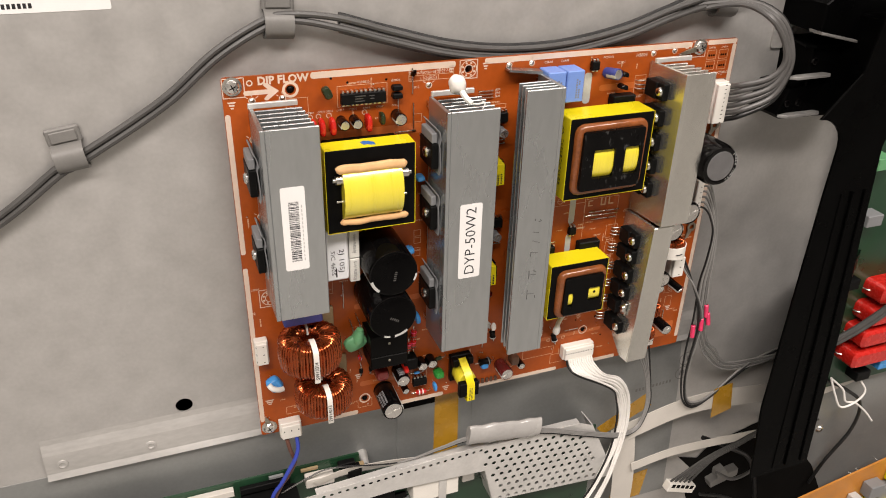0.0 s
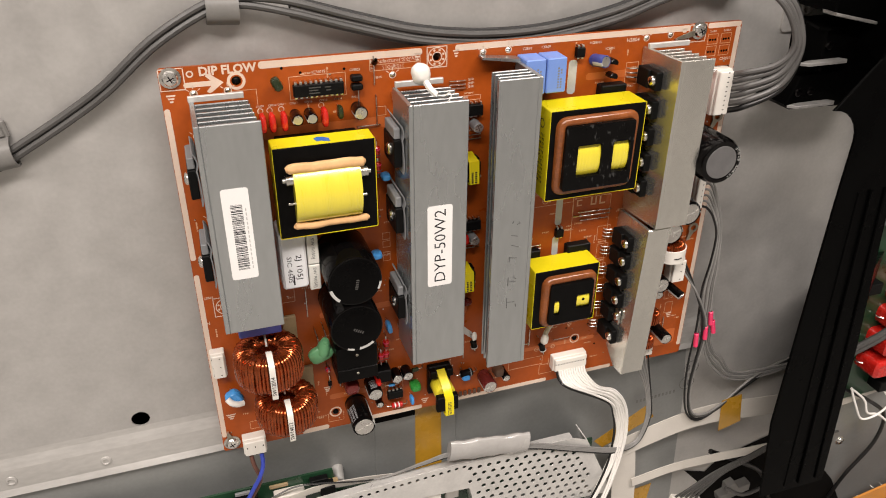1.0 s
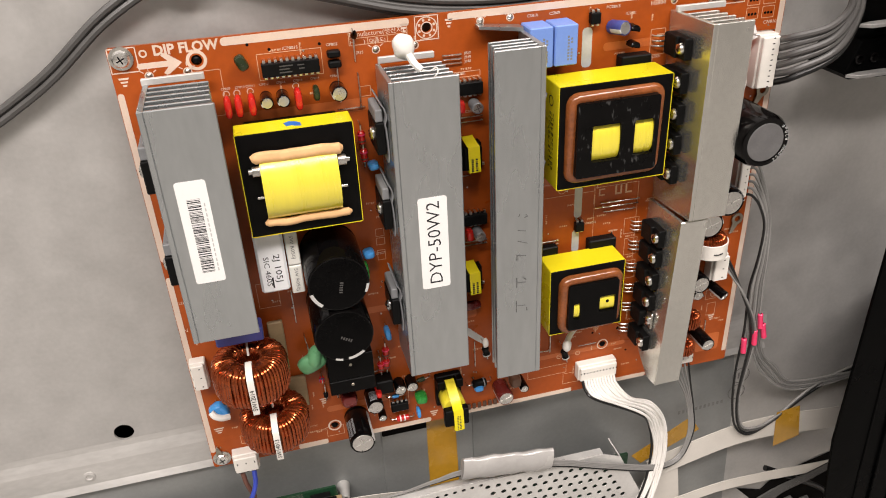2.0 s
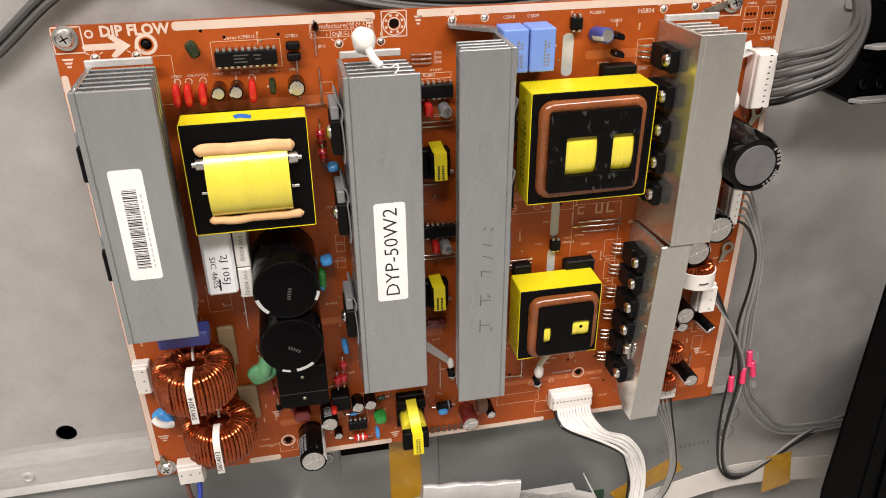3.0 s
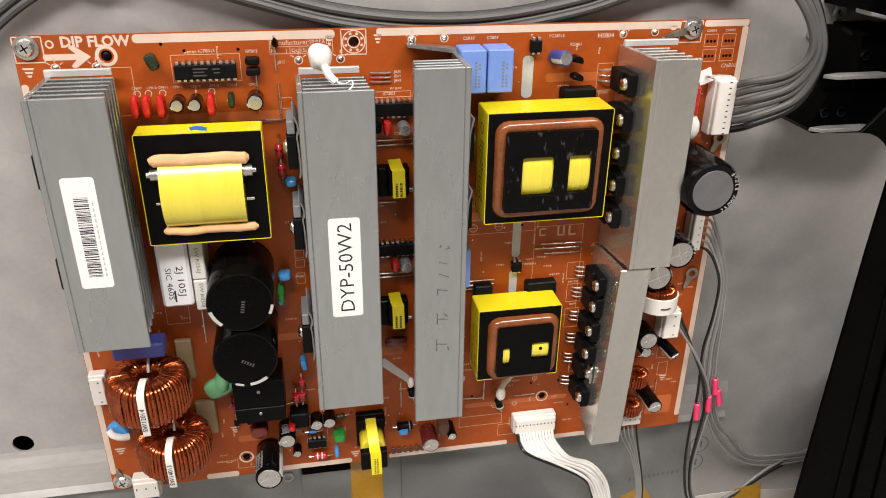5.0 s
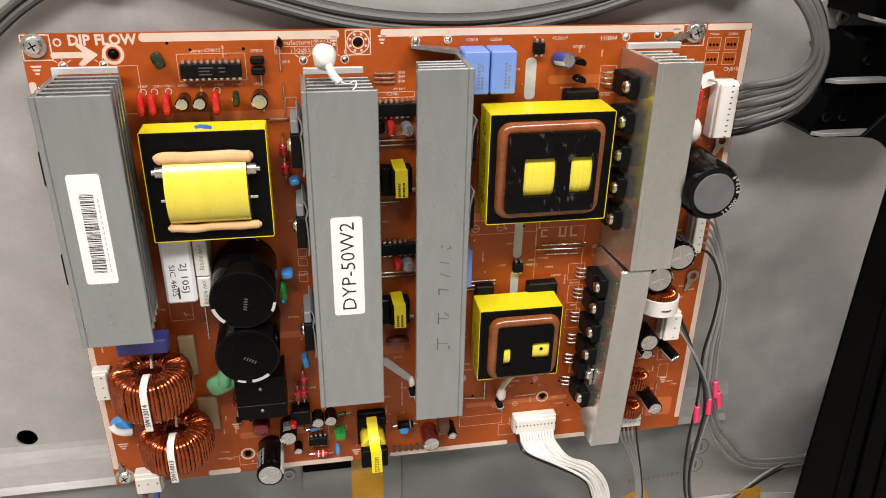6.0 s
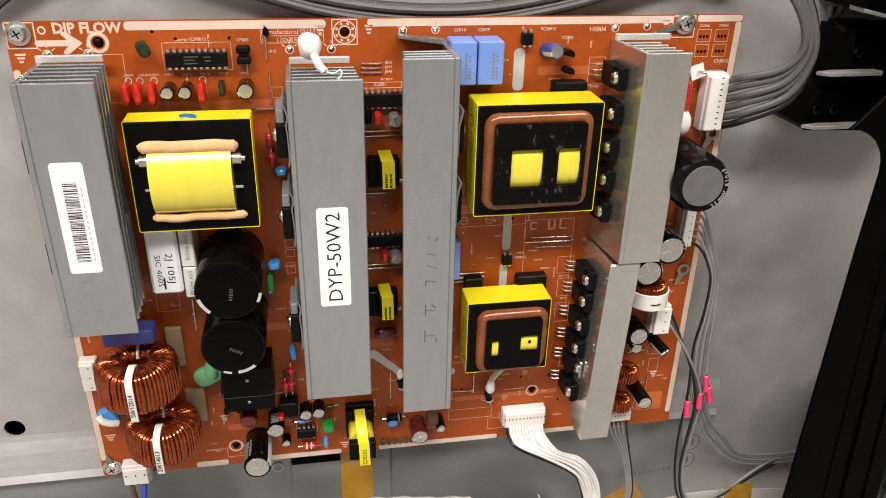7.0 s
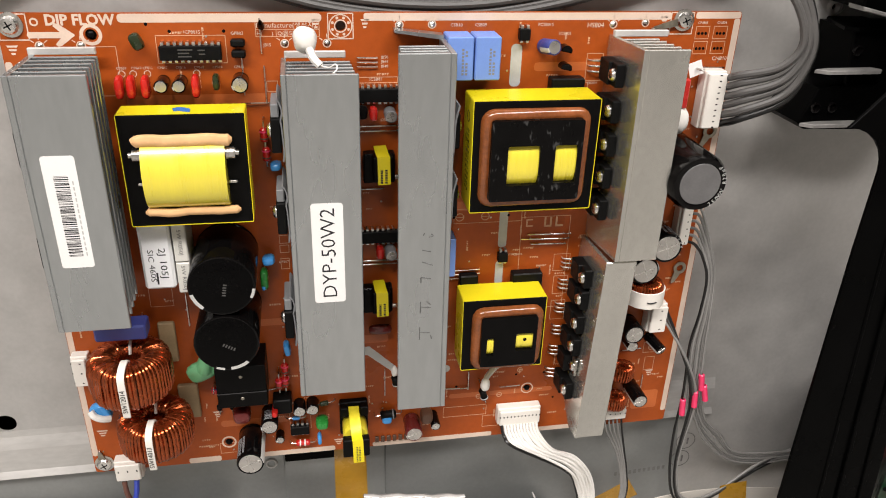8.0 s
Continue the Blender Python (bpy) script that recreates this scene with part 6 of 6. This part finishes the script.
for u, v, turn in ((323.2, -218, 6), (332.0, -201, 10), (330, -213, 6), (335.5, -209, 14)):
    t = thing("heat_shrink", at(u, v, 11, turn), "pink heat shrink sleeve on a thin wire", "sleeve", "pink heat shrink sleeves")
    bm = bm_new()
    lathe(bm, [(1.0, -6), (1.7, -5.4), (1.7, 5.4), (1.0, 6)], 12, tm(0, 0, 0, 0, 90))
    part("sleeve", bm, M_PINK, t)

# small wires and the flat ribbon that runs into the milky sleeve
paths = []
for k in range(5):
    paths.append([(278.5 + 2.6 * k, -225.5, 5), (280 + 2.4 * k, -234, 7), (288 + 1.4 * k, -250, 6), (294 + 1.0 * k, -268, 5), (296 + 1.0 * k, -288, 6), (288 + 0.6 * k, -305 - 0.8 * k, 9), (268, -303 - 1.2 * k, 13), (232, -287 - 1.2 * k, 17), (192, -272 - 1.2 * k, 17.5), (140, -264 - 1.0 * k, 17), (118, -271 - 0.6 * k, 13), (85, -280, 9), (40, -272, 7), (20, -277, 6), (0, -288, 4)])
cable("ribbon_wires", paths, 0.62, [M_WIRE_LIGHT] * 4 + [M_WIRE_BLACK], "thin grey wires lying side by side along the shield", "wire", 6)
t = thing("plastic_sleeve", at(164, -266, 17.5, -8), "milky plastic sleeve round the grey wires", "sleeve")
bm = bm_new()
ring = []
for k in range(18):
    a = 2 * math.pi * k / 18
    ring.append((8.2 * math.cos(a), 3.6 * math.sin(a)))
rows = []
for i in range(13):
    x = -29 + 58 * i / 12
    sc = 1 + 0.06 * math.sin(i * 2.1) + 0.04 * math.sin(i * 5.3)
    rows.append([bm.verts.new((x, y * sc, z * (1.1 - 0.1 * math.cos(i)))) for y, z in ring])
for a, b in zip(rows, rows[1:]):
    for k in range(18):
        bm.faces.new((a[k], a[(k + 1) % 18], b[(k + 1) % 18], b[k]))
bm.faces.new(rows[0]); bm.faces.new(rows[-1])
part("tube", bm, M_PLASTIC_CLEAR, t)

# white wire bundle
paths, mats = [], []
for k in range(12):
    x0 = 215.5 + 1.85 * k
    q = k - 5.5
    two = 3.0 if k > 6 else -1.5
    paths.append([(x0, -221.8, 8), (x0 + 1, -227, 11), (x0 + 6 + 0.25 * k, -234 - 0.4 * q, 15), (256 + 0.62 * q, -248 + 0.72 * q, 15.5 + 0.3 * (k % 3)), (268 + 0.85 * q, -268 + 0.42 * q, 12 + 0.4 * (k % 3)), (272 + 0.9 * q, -292, 11 + 0.5 * (k % 2)),
                  (267 + 0.85 * q + two * 0.4, -318, 14), (252 + 0.75 * q + two * 1.5, -346 - 0.3 * q, 20), (232 + 0.6 * q + two * 2.4, -372 - 0.5 * q, 24), (205 + 0.5 * q + two * 3, -410 - 0.6 * q, 24)])
    mats.append(M_WIRE_BLACK if k == 0 else M_WIRE_WHITE)
rnd = random.Random(17)
paths = [[(u + rnd.uniform(-0.35, 0.35), v + rnd.uniform(-0.35, 0.35), w + rnd.uniform(-1.0, 1.0)) if 1 < i else (u, v, w) for i, (u, v, w) in enumerate(p)] for p in paths]
cable("white_wire_bundle", paths, 0.86, mats, "bundle of white wires curving down from a connector", "wire", 7)
cable("mains_wires", [[(9.8, -237, 7), (10.8, -244, 9), (12.8, -252, 9), (13.2, -257, 9), (8, -267, 9), (2, -276, 9), (-8, -300, 8), (-12, -330, 4)], [(16.2, -237, 7), (15.8, -243, 11), (13.0, -250, 13), (8.6, -258, 13), (2.5, -270, 12), (-3, -279, 11), (-10, -302, 9), (-14, -330, 4)]], 1.35,
      [M_WIRE_BROWN, M_WIRE_BLUE], "brown and blue wires hanging from the mains connector", "wire")

# ---------------------------------------------------------------- label on the panel
t = thing("paper_label", at(-101, 60, WP), "white paper label with a black barcode on the steel panel", "label")
bm = bm_new()
prism(bm, rect(-50, -21.5, 50, 21.5, 1), 0.05, 0.2)
part("paper", bm, M_PAPER, t)
bm = bm_new()
rnd = random.Random(21)
x = -44.0
while x < 34:
    w = rnd.choice((0.5, 0.5, 0.9, 1.3))
    box(bm, x, -15, 0.21, x + w, 4, 0.25, 0)
    x += w + rnd.choice((0.5, 0.6, 1.0))
tagged(part("barcode", bm, M_INK, t), kind="stuff")
bm = bm_new()
for k in range(20):
    box(bm, -30 + 2.3 * k, -19.4, 0.21, -28.5 + 2.3 * k, -17.0, 0.25, 0)
part("unreadable_print", bm, M_INK, t)
t = thing("stamped_print", at(319, -290, WP + 0.36, 3), "faded dark stamped digits on the steel panel", "print")
for k in range(11):
    bm = bm_new()
    box(bm, -18 + 3.3 * k, -1.5, 0.02, -16.2 + 3.3 * k, 1.5, 0.06, 0)
    part("print_bar", bm, M_STAMP, t)
t = thing("stamped_rings", at(347, -276, WP + 0.36), "two faint inked ring stamps on the steel panel", "print")
for x, y in ((0, 7.5), (-1.5, -7.0)):
    bm = bm_new()
    lathe(bm, [(6.1, 0.02), (6.1, 0.07), (6.7, 0.07), (6.7, 0.02), (6.1, 0.02)], 28, Matrix.Translation((x, y, 0)))
    box(bm, x - 2.5, y - 2.6, 0.02, x - 1.2, y + 2.8, 0.06, 0)
    box(bm, x + 0.8, y - 2.8, 0.02, x + 2.0, y + 2.4, 0.06, 0)
    part("ring", bm, M_STAMP, t)

# ---------------------------------------------------------------- tapes and flat cables
def flat_tape(poly, w, label, wob=0.0):
    t = thing("adhesive_tape", at(0, 0, w), label, "tape", "amber tapes")
    bm = bm_new()
    prism(bm, poly, 0.05, 0.2)
    part("film", bm, M_TAPE, t)


flat_tape([(121, -312), (141, -310), (140, -247), (121.5, -246)], WP + 1.65, "amber polyimide tape stuck over a panel fold")
flat_tape([(268, -322), (276, -331), (320, -311), (312, -297)], WP + 0.4, "amber polyimide tape stuck on the steel panel")
flat_tape([(364, -289), (382, -287), (387, -316), (367, -321)], 6.0, "amber polyimide tape over the flat cable")
flat_tape([(296, -392), (330, -388), (326, -419), (292, -420)], WP + 0.4, "amber polyimide tape stuck low on the panel")


def flat_cable(pts, half, label, side=(0, 1, 0)):
    t = thing("flat_cable", at(0, 0, 0), label, "cable", "white flat cables")
    bm = bm_new()
    tube(bm, pts, 1, n=6, flat=(half, 0.25, side))
    part("ribbon", bm, M_FFC, t)


flat_cable([(273, -320, 2), (300, -310, 4), (335, -302, 5), (370, -302, 5), (400, -307, 4), (440, -318, -2), (500, -336, -8), (560, -330, -10)], 9.5, "white flat flexible cable crossing the panel")
flat_cable([(282, -312, 2), (287, -340, 1), (292, -380, 0), (294, -430, -2)], 10.5, "white flat flexible cable going down the panel", (1, 0, 0))
flat_cable([(296, -358, 3), (330, -351, 5), (366, -352, 5), (400, -356, 4), (440, -366, -2)], 4.6, "narrow white flat cable crossing the panel")

# ---------------------------------------------------------------- main board under its perforated shield
main = thing("main_board", at(0, 0, 0), "green main circuit board under a perforated shield", "circuit board")
bm = bm_new()
prism(bm, [(-170, -520), (258, -520), (258, -305), (62, -294), (60, -274), (-170, -272)], -4.6, -3)
part("substrate", bm, M_PCB_GREEN, main)
shield = thing("shield_cover", at(0, 0, 0), "perforated tinplate shield cover over the main board", "cover")
poly = [(-30, -288), (25, -285.5), (125, -279.5), (230, -280.5), (242, -286), (264, -334), (263, -346), (160, -338), (152, -304), (82, -300), (-30, -306)]
holes = []
for k in range(42):
    x = -54 + 5.6 * k
    if -26 < x < 150:
        holes.append((x, -289.5 + 0.055 * (x - 25), 1.5, 8))
for row in range(9):
    for k in range(18):
        x = 152 + 7.0 * k + (3.5 if row % 2 else 0)
        y = -285.5 - 6.3 * row - 0.045 * (x - 150)
        lo = 155 + (-(y + 299)) * 0.25 if y < -299 else 148
        hi = 236 + (-(y + 285)) * 0.42
        if lo < x < hi - 4 and y > -340 - 0.08 * (x - 160) + 3:
            holes.append((x, y, 1.85, 9))
bm = bm_new()
plate_with_holes(bm, poly, holes, 14.2, 15)
part("perforated_top", bm, M_SHIELD, shield)
for a, b in (((263, -346), (160, -338)), ((264, -334), (242, -286)), ((160, -338), (151, -299)), ((230, -280.5), (125, -279.5)), ((125, -279.5), (25, -285.5))):
    bm = bm_new()
    d = Vector((b[0] - a[0], b[1] - a[1])).normalized()
    nrm = Vector((-d.y, d.x)) * 0.4
    prism(bm, [(a[0] + nrm.x, a[1] + nrm.y), (b[0] + nrm.x, b[1] + nrm.y), (b[0] - nrm.x, b[1] - nrm.y), (a[0] - nrm.x, a[1] - nrm.y)], -2.9 if a[0] not in (230, 125) else 9, 14.1)
    part("side_wall", bm, M_SHIELD, shield)
for u0, v0, u1, v1, h, mat, lab in ((20, -288, 40, -280, 5, M_FFC, "cream flat cable connector on the main board"), (-24, -300, 14, -286, 14, M_EPOXY, "black connector block on the main board"), (50, -292, 60, -281, 5, M_EPOXY, "small black chip on the main board"),
                                    (96, -322, 132, -304, 12, M_WHITE, "white connector on the main board"), (60, -318, 84, -302, 6, M_EPOXY, "black chip on the main board"), (136, -316, 146, -302, 10, M_CAN, "round silver part on the main board"),
                                    (-70, -296, -40, -284, 7, M_WHITE, "cream connector on the main board"), (-80, -340, -40, -310, 8, M_SHIELD, "shiny metal tuner box on the main board")):
    block("board_part", u0, v0, u1, v1, h, mat, lab, "component", w0=-2.9, group="parts of the main board")
for u0, v0, u1, v1, h, mat in ((-24, -283, 10, -278, 1, M_EPOXY), (-58, -281, -28, -276, 2, M_FFC), (44, -280, 56, -276, 2, M_EPOXY), (-4, -277, 6, -274.5, -1, M_PAD), (18, -277.5, 30, -275, -1, M_TAN), (62, -300, 76, -294, 4, M_EPOXY), (88, -303, 100, -296, 5, M_EPOXY), (104, -301, 112, -295, 8, M_CAN), (116, -330, 122, -302, 13, M_SHIELD)):
    block("board_part", u0, v0, u1, v1, h, mat, "component near the edge of the green main board", "component", w0=-2.9, bev=0.3, group="parts of the main board")
rnd = random.Random(31)
for k in range(46):
    u, v = rnd.uniform(-150, 150), rnd.uniform(-360, -281)
    if v > -300 and u > 60 or (10 < u < 50 and v > -292) or (-30 < u < 20 and v > -306):
        continue
    a, q = rnd.uniform(1.5, 6), rnd.uniform(1.2, 4)
    block("board_part", u - a, v - q, u + a, v + q, rnd.uniform(-1.5, 3), rnd.choice((M_EPOXY, M_EPOXY, M_PAD, M_TAN, M_CAN)), "small chip component on the green main board", "component", w0=-2.9, bev=0.2, group="parts of the main board")
t = thing("spacer_stud", at(65, -287, WP + 0.36), "bright round stud pressed into the panel", "stud")
bm = bm_new()
lathe(bm, [(0, 0.1), (4.2, 0.1), (3.4, 6), (2.6, 12), (2.0, 12.4), (1.6, 10), (0, 10)], 20)
part("stud", bm, M_RAIL, t)

t = thing("flat_cable", at(0, 0, 0), "short white flat cable plugged into the main board", "cable")
bm = bm_new()
tube(bm, [(26, -283.5, 6), (34, -281, 6.5), (46, -280.5, 5), (66, -283, 3), (88, -287, 1.5), (118, -293, 1)], 1, n=6, flat=(3.6, 0.2, (0, 1, 0.25)))
part("ribbon", bm, M_FFC, t)

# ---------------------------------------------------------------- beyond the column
# flat sheet on the panel; its black colour paints the recess's shade
rec = thing("recess_shade", at(0, 0, 0), "flat near-black sheet painted for the shade of a low panel recess", "recess", kind="structure")
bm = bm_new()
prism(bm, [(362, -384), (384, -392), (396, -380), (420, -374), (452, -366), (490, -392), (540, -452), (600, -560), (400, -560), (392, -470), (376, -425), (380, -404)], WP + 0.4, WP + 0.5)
part("opening", bm, M_HOLE_SHADE, rec)
sec = thing("driver_board", at(0, 0, 0), "green driver circuit board beyond the black column", "circuit board")
bm = bm_new()
box(bm, 452, -335, -7.6, 760, 170, -6, 0.3)
part("substrate", bm, M_PCB_GREEN, sec)
for k in range(4):
    t = thing("capacitor", at(530 + 3 * k, -290 + 22 * k), "red box film capacitor with rounded ends", "capacitor", "red box capacitors")
    bm = bm_new()
    prism(bm, rect(-24, -8.5, 24, 8.5, 5, 4), -5.9, 16, 2.5)
    part("case", bm, M_RED, t)
    for s in (-1, 1):
        bm = bm_new()
        tube(bm, [(s * 25, 0, -5.9), (s * 27, 0, -2), (s * 24, 0, 2)], 0.6, 6, 3)
        part("lead", bm, M_STEEL, t)
for u, v, mat in ((478, -100, M_GREEN_PALE), (486, -150, M_PAD), (484, -210, M_EPOXY), (480, -40, M_EPOXY), (492, 10, M_PAD), (560, -310, M_BLUE), (536, -318, M_EPOXY)):
    block("board_part", u - 8, v - 5, u + 8, v + 5, 8, mat, "small component on the green driver board", "component", w0=-5.9, group="parts of the driver board")
cable("power_cable", [[(440, -300, -2), (470, -278, 2), (500, -250, 14), (530, -215, 24), (580, -170, 28), (660, -120, 26)], [(440, -304, -2), (472, -282, 2), (504, -253, 14), (535, -218, 24), (585, -173, 28), (664, -123, 26)]], 2.6, [M_WIRE_GREY, M_WIRE_GREY], "pair of grey cables crossing the driver board")
cable("white_lead", [[(505, -318, 0), (520, -332, 4), (526, -346, 6), (540, -352, 6), (556, -366, 8), (566, -378, 10)], [(505, -318, 0), (512, -336, 4), (522, -352, 6), (538, -350, 7), (548, -340, 6), (540, -326, 2)]], 1.0, [M_WIRE_WHITE, M_WIRE_WHITE], "white tied lead with a soft end", "wire")
cable("black_lead", [[(500, -320, -4), (530, -338, 0), (556, -362, 0), (562, -400, -4), (545, -440, -8), (536, -470, -10)]], 1.7, [M_WIRE_BLACK], "black lead hanging by the driver board", "wire")
board_screw(533, -400, "bright screw in the steel panel").location.y = 0.0165
amber = thing("sustain_board", at(0, 0, 0), "amber circuit board with yellow parts near the bench", "circuit board")
bm = bm_new()
prism(bm, [(462, -452), (610, -425), (720, -405), (720, -579), (462, -579)], 18, 20)
part("substrate", bm, M_PCB_AMBER, amber)
for u0, v0, u1, v1, h, mat in ((578, -492, 604, -474, 34, M_YELLOW), (600, -455, 630, -440, 36, M_YELLOW), (556, -482, 566, -462, 30, M_SLEEVE_PALE), (572, -466, 590, -450, 32, M_PAD), (590, -476, 608, -458, 30, M_PAD), (560, -500, 574, -490, 26, M_EPOXY), (530, -490, 538, -480, 21, M_WHITE)):
    block("board_part", u0, v0, u1, v1, h, mat, "component on the amber circuit board", "component", w0=20, group="parts of the amber board")
for pts, r, mat, lab in (([(372, -352, -2), (400, -368, 2), (430, -392, 0), (452, -430, -6), (470, -480, -10)], 2.2, M_WIRE_BLACK, "thick black lead running into the recess"),
                                        ([(392, -395, 4), (410, -405, 8), (436, -402, 6), (462, -392, 0), (490, -396, -6)], 1.6, M_WIRE_MID, "grey lead lying across the recess"),
                                        ([(380, -420, 2), (404, -428, 5), (428, -446, 3), (450, -474, -4)], 1.6, M_WIRE_BLACK, "black lead lying across the recess")):
    cable("lead", [pts], r, [mat], lab, "wire", 7)
t = thing("plastic_bracket", at(416, -420, WP, 18), "grey folded plastic bracket low by the column", "bracket")
bm = bm_new()
prism(bm, [(-16, -4), (14, -6), (16, 2), (4, 4), (2, 12), (-6, 12), (-8, 4), (-16, 4)], 0.6, 9, 0.6)
part("plate", bm, M_CLIP, t)
# loose plug under the column
t = thing("loose_plug", at(355, -402, 2, -22), "white five-way plug hanging on grey wires", "plug")
bm = bm_new()
box(bm, -16, -4.5, -5, 16, 4.5, 3, 0.6)
part("housing", bm, M_WHITE, t)
for k in range(5):
    bm = bm_new()
    box(bm, -13.5 + 5.6 * k, 0.6, 2.9, -9.5 + 5.6 * k, 4.3, 3.2, 0.1)
    part("contact_slot", bm, M_HOLE_SHADE, t)
cable("plug_wires", [[(344 + 5.2 * k, -393 - 2.1 * k, 1), (352 + 4.6 * k, -384 - 1.2 * k, 4), (376 + 2 * k, -368 - 1.2 * k, 6), (408, -362 - 1.6 * k, 4), (450, -362 - 1.6 * k, -4), (520, -380, -10)] for k in range(5)], 1.0, [M_WIRE_GREY] * 5, "grey wires of the loose plug", "wire", 7)
t = thing("cable_tie", at(440, -352, 30, 60), "pale plastic tie knotted at the column's end", "tie")
bm = bm_new()
tube(bm, [(-26, 4, -4), (-12, 3, 0), (0, 0, 4), (6, 4, 6), (2, 9, 5), (-4, 5, 4), (-2, -4, 3), (8, -8, 2), (20, -6, 0)], 1.5, 7, 6)
part("strap", bm, M_SLEEVE_PALE, t)
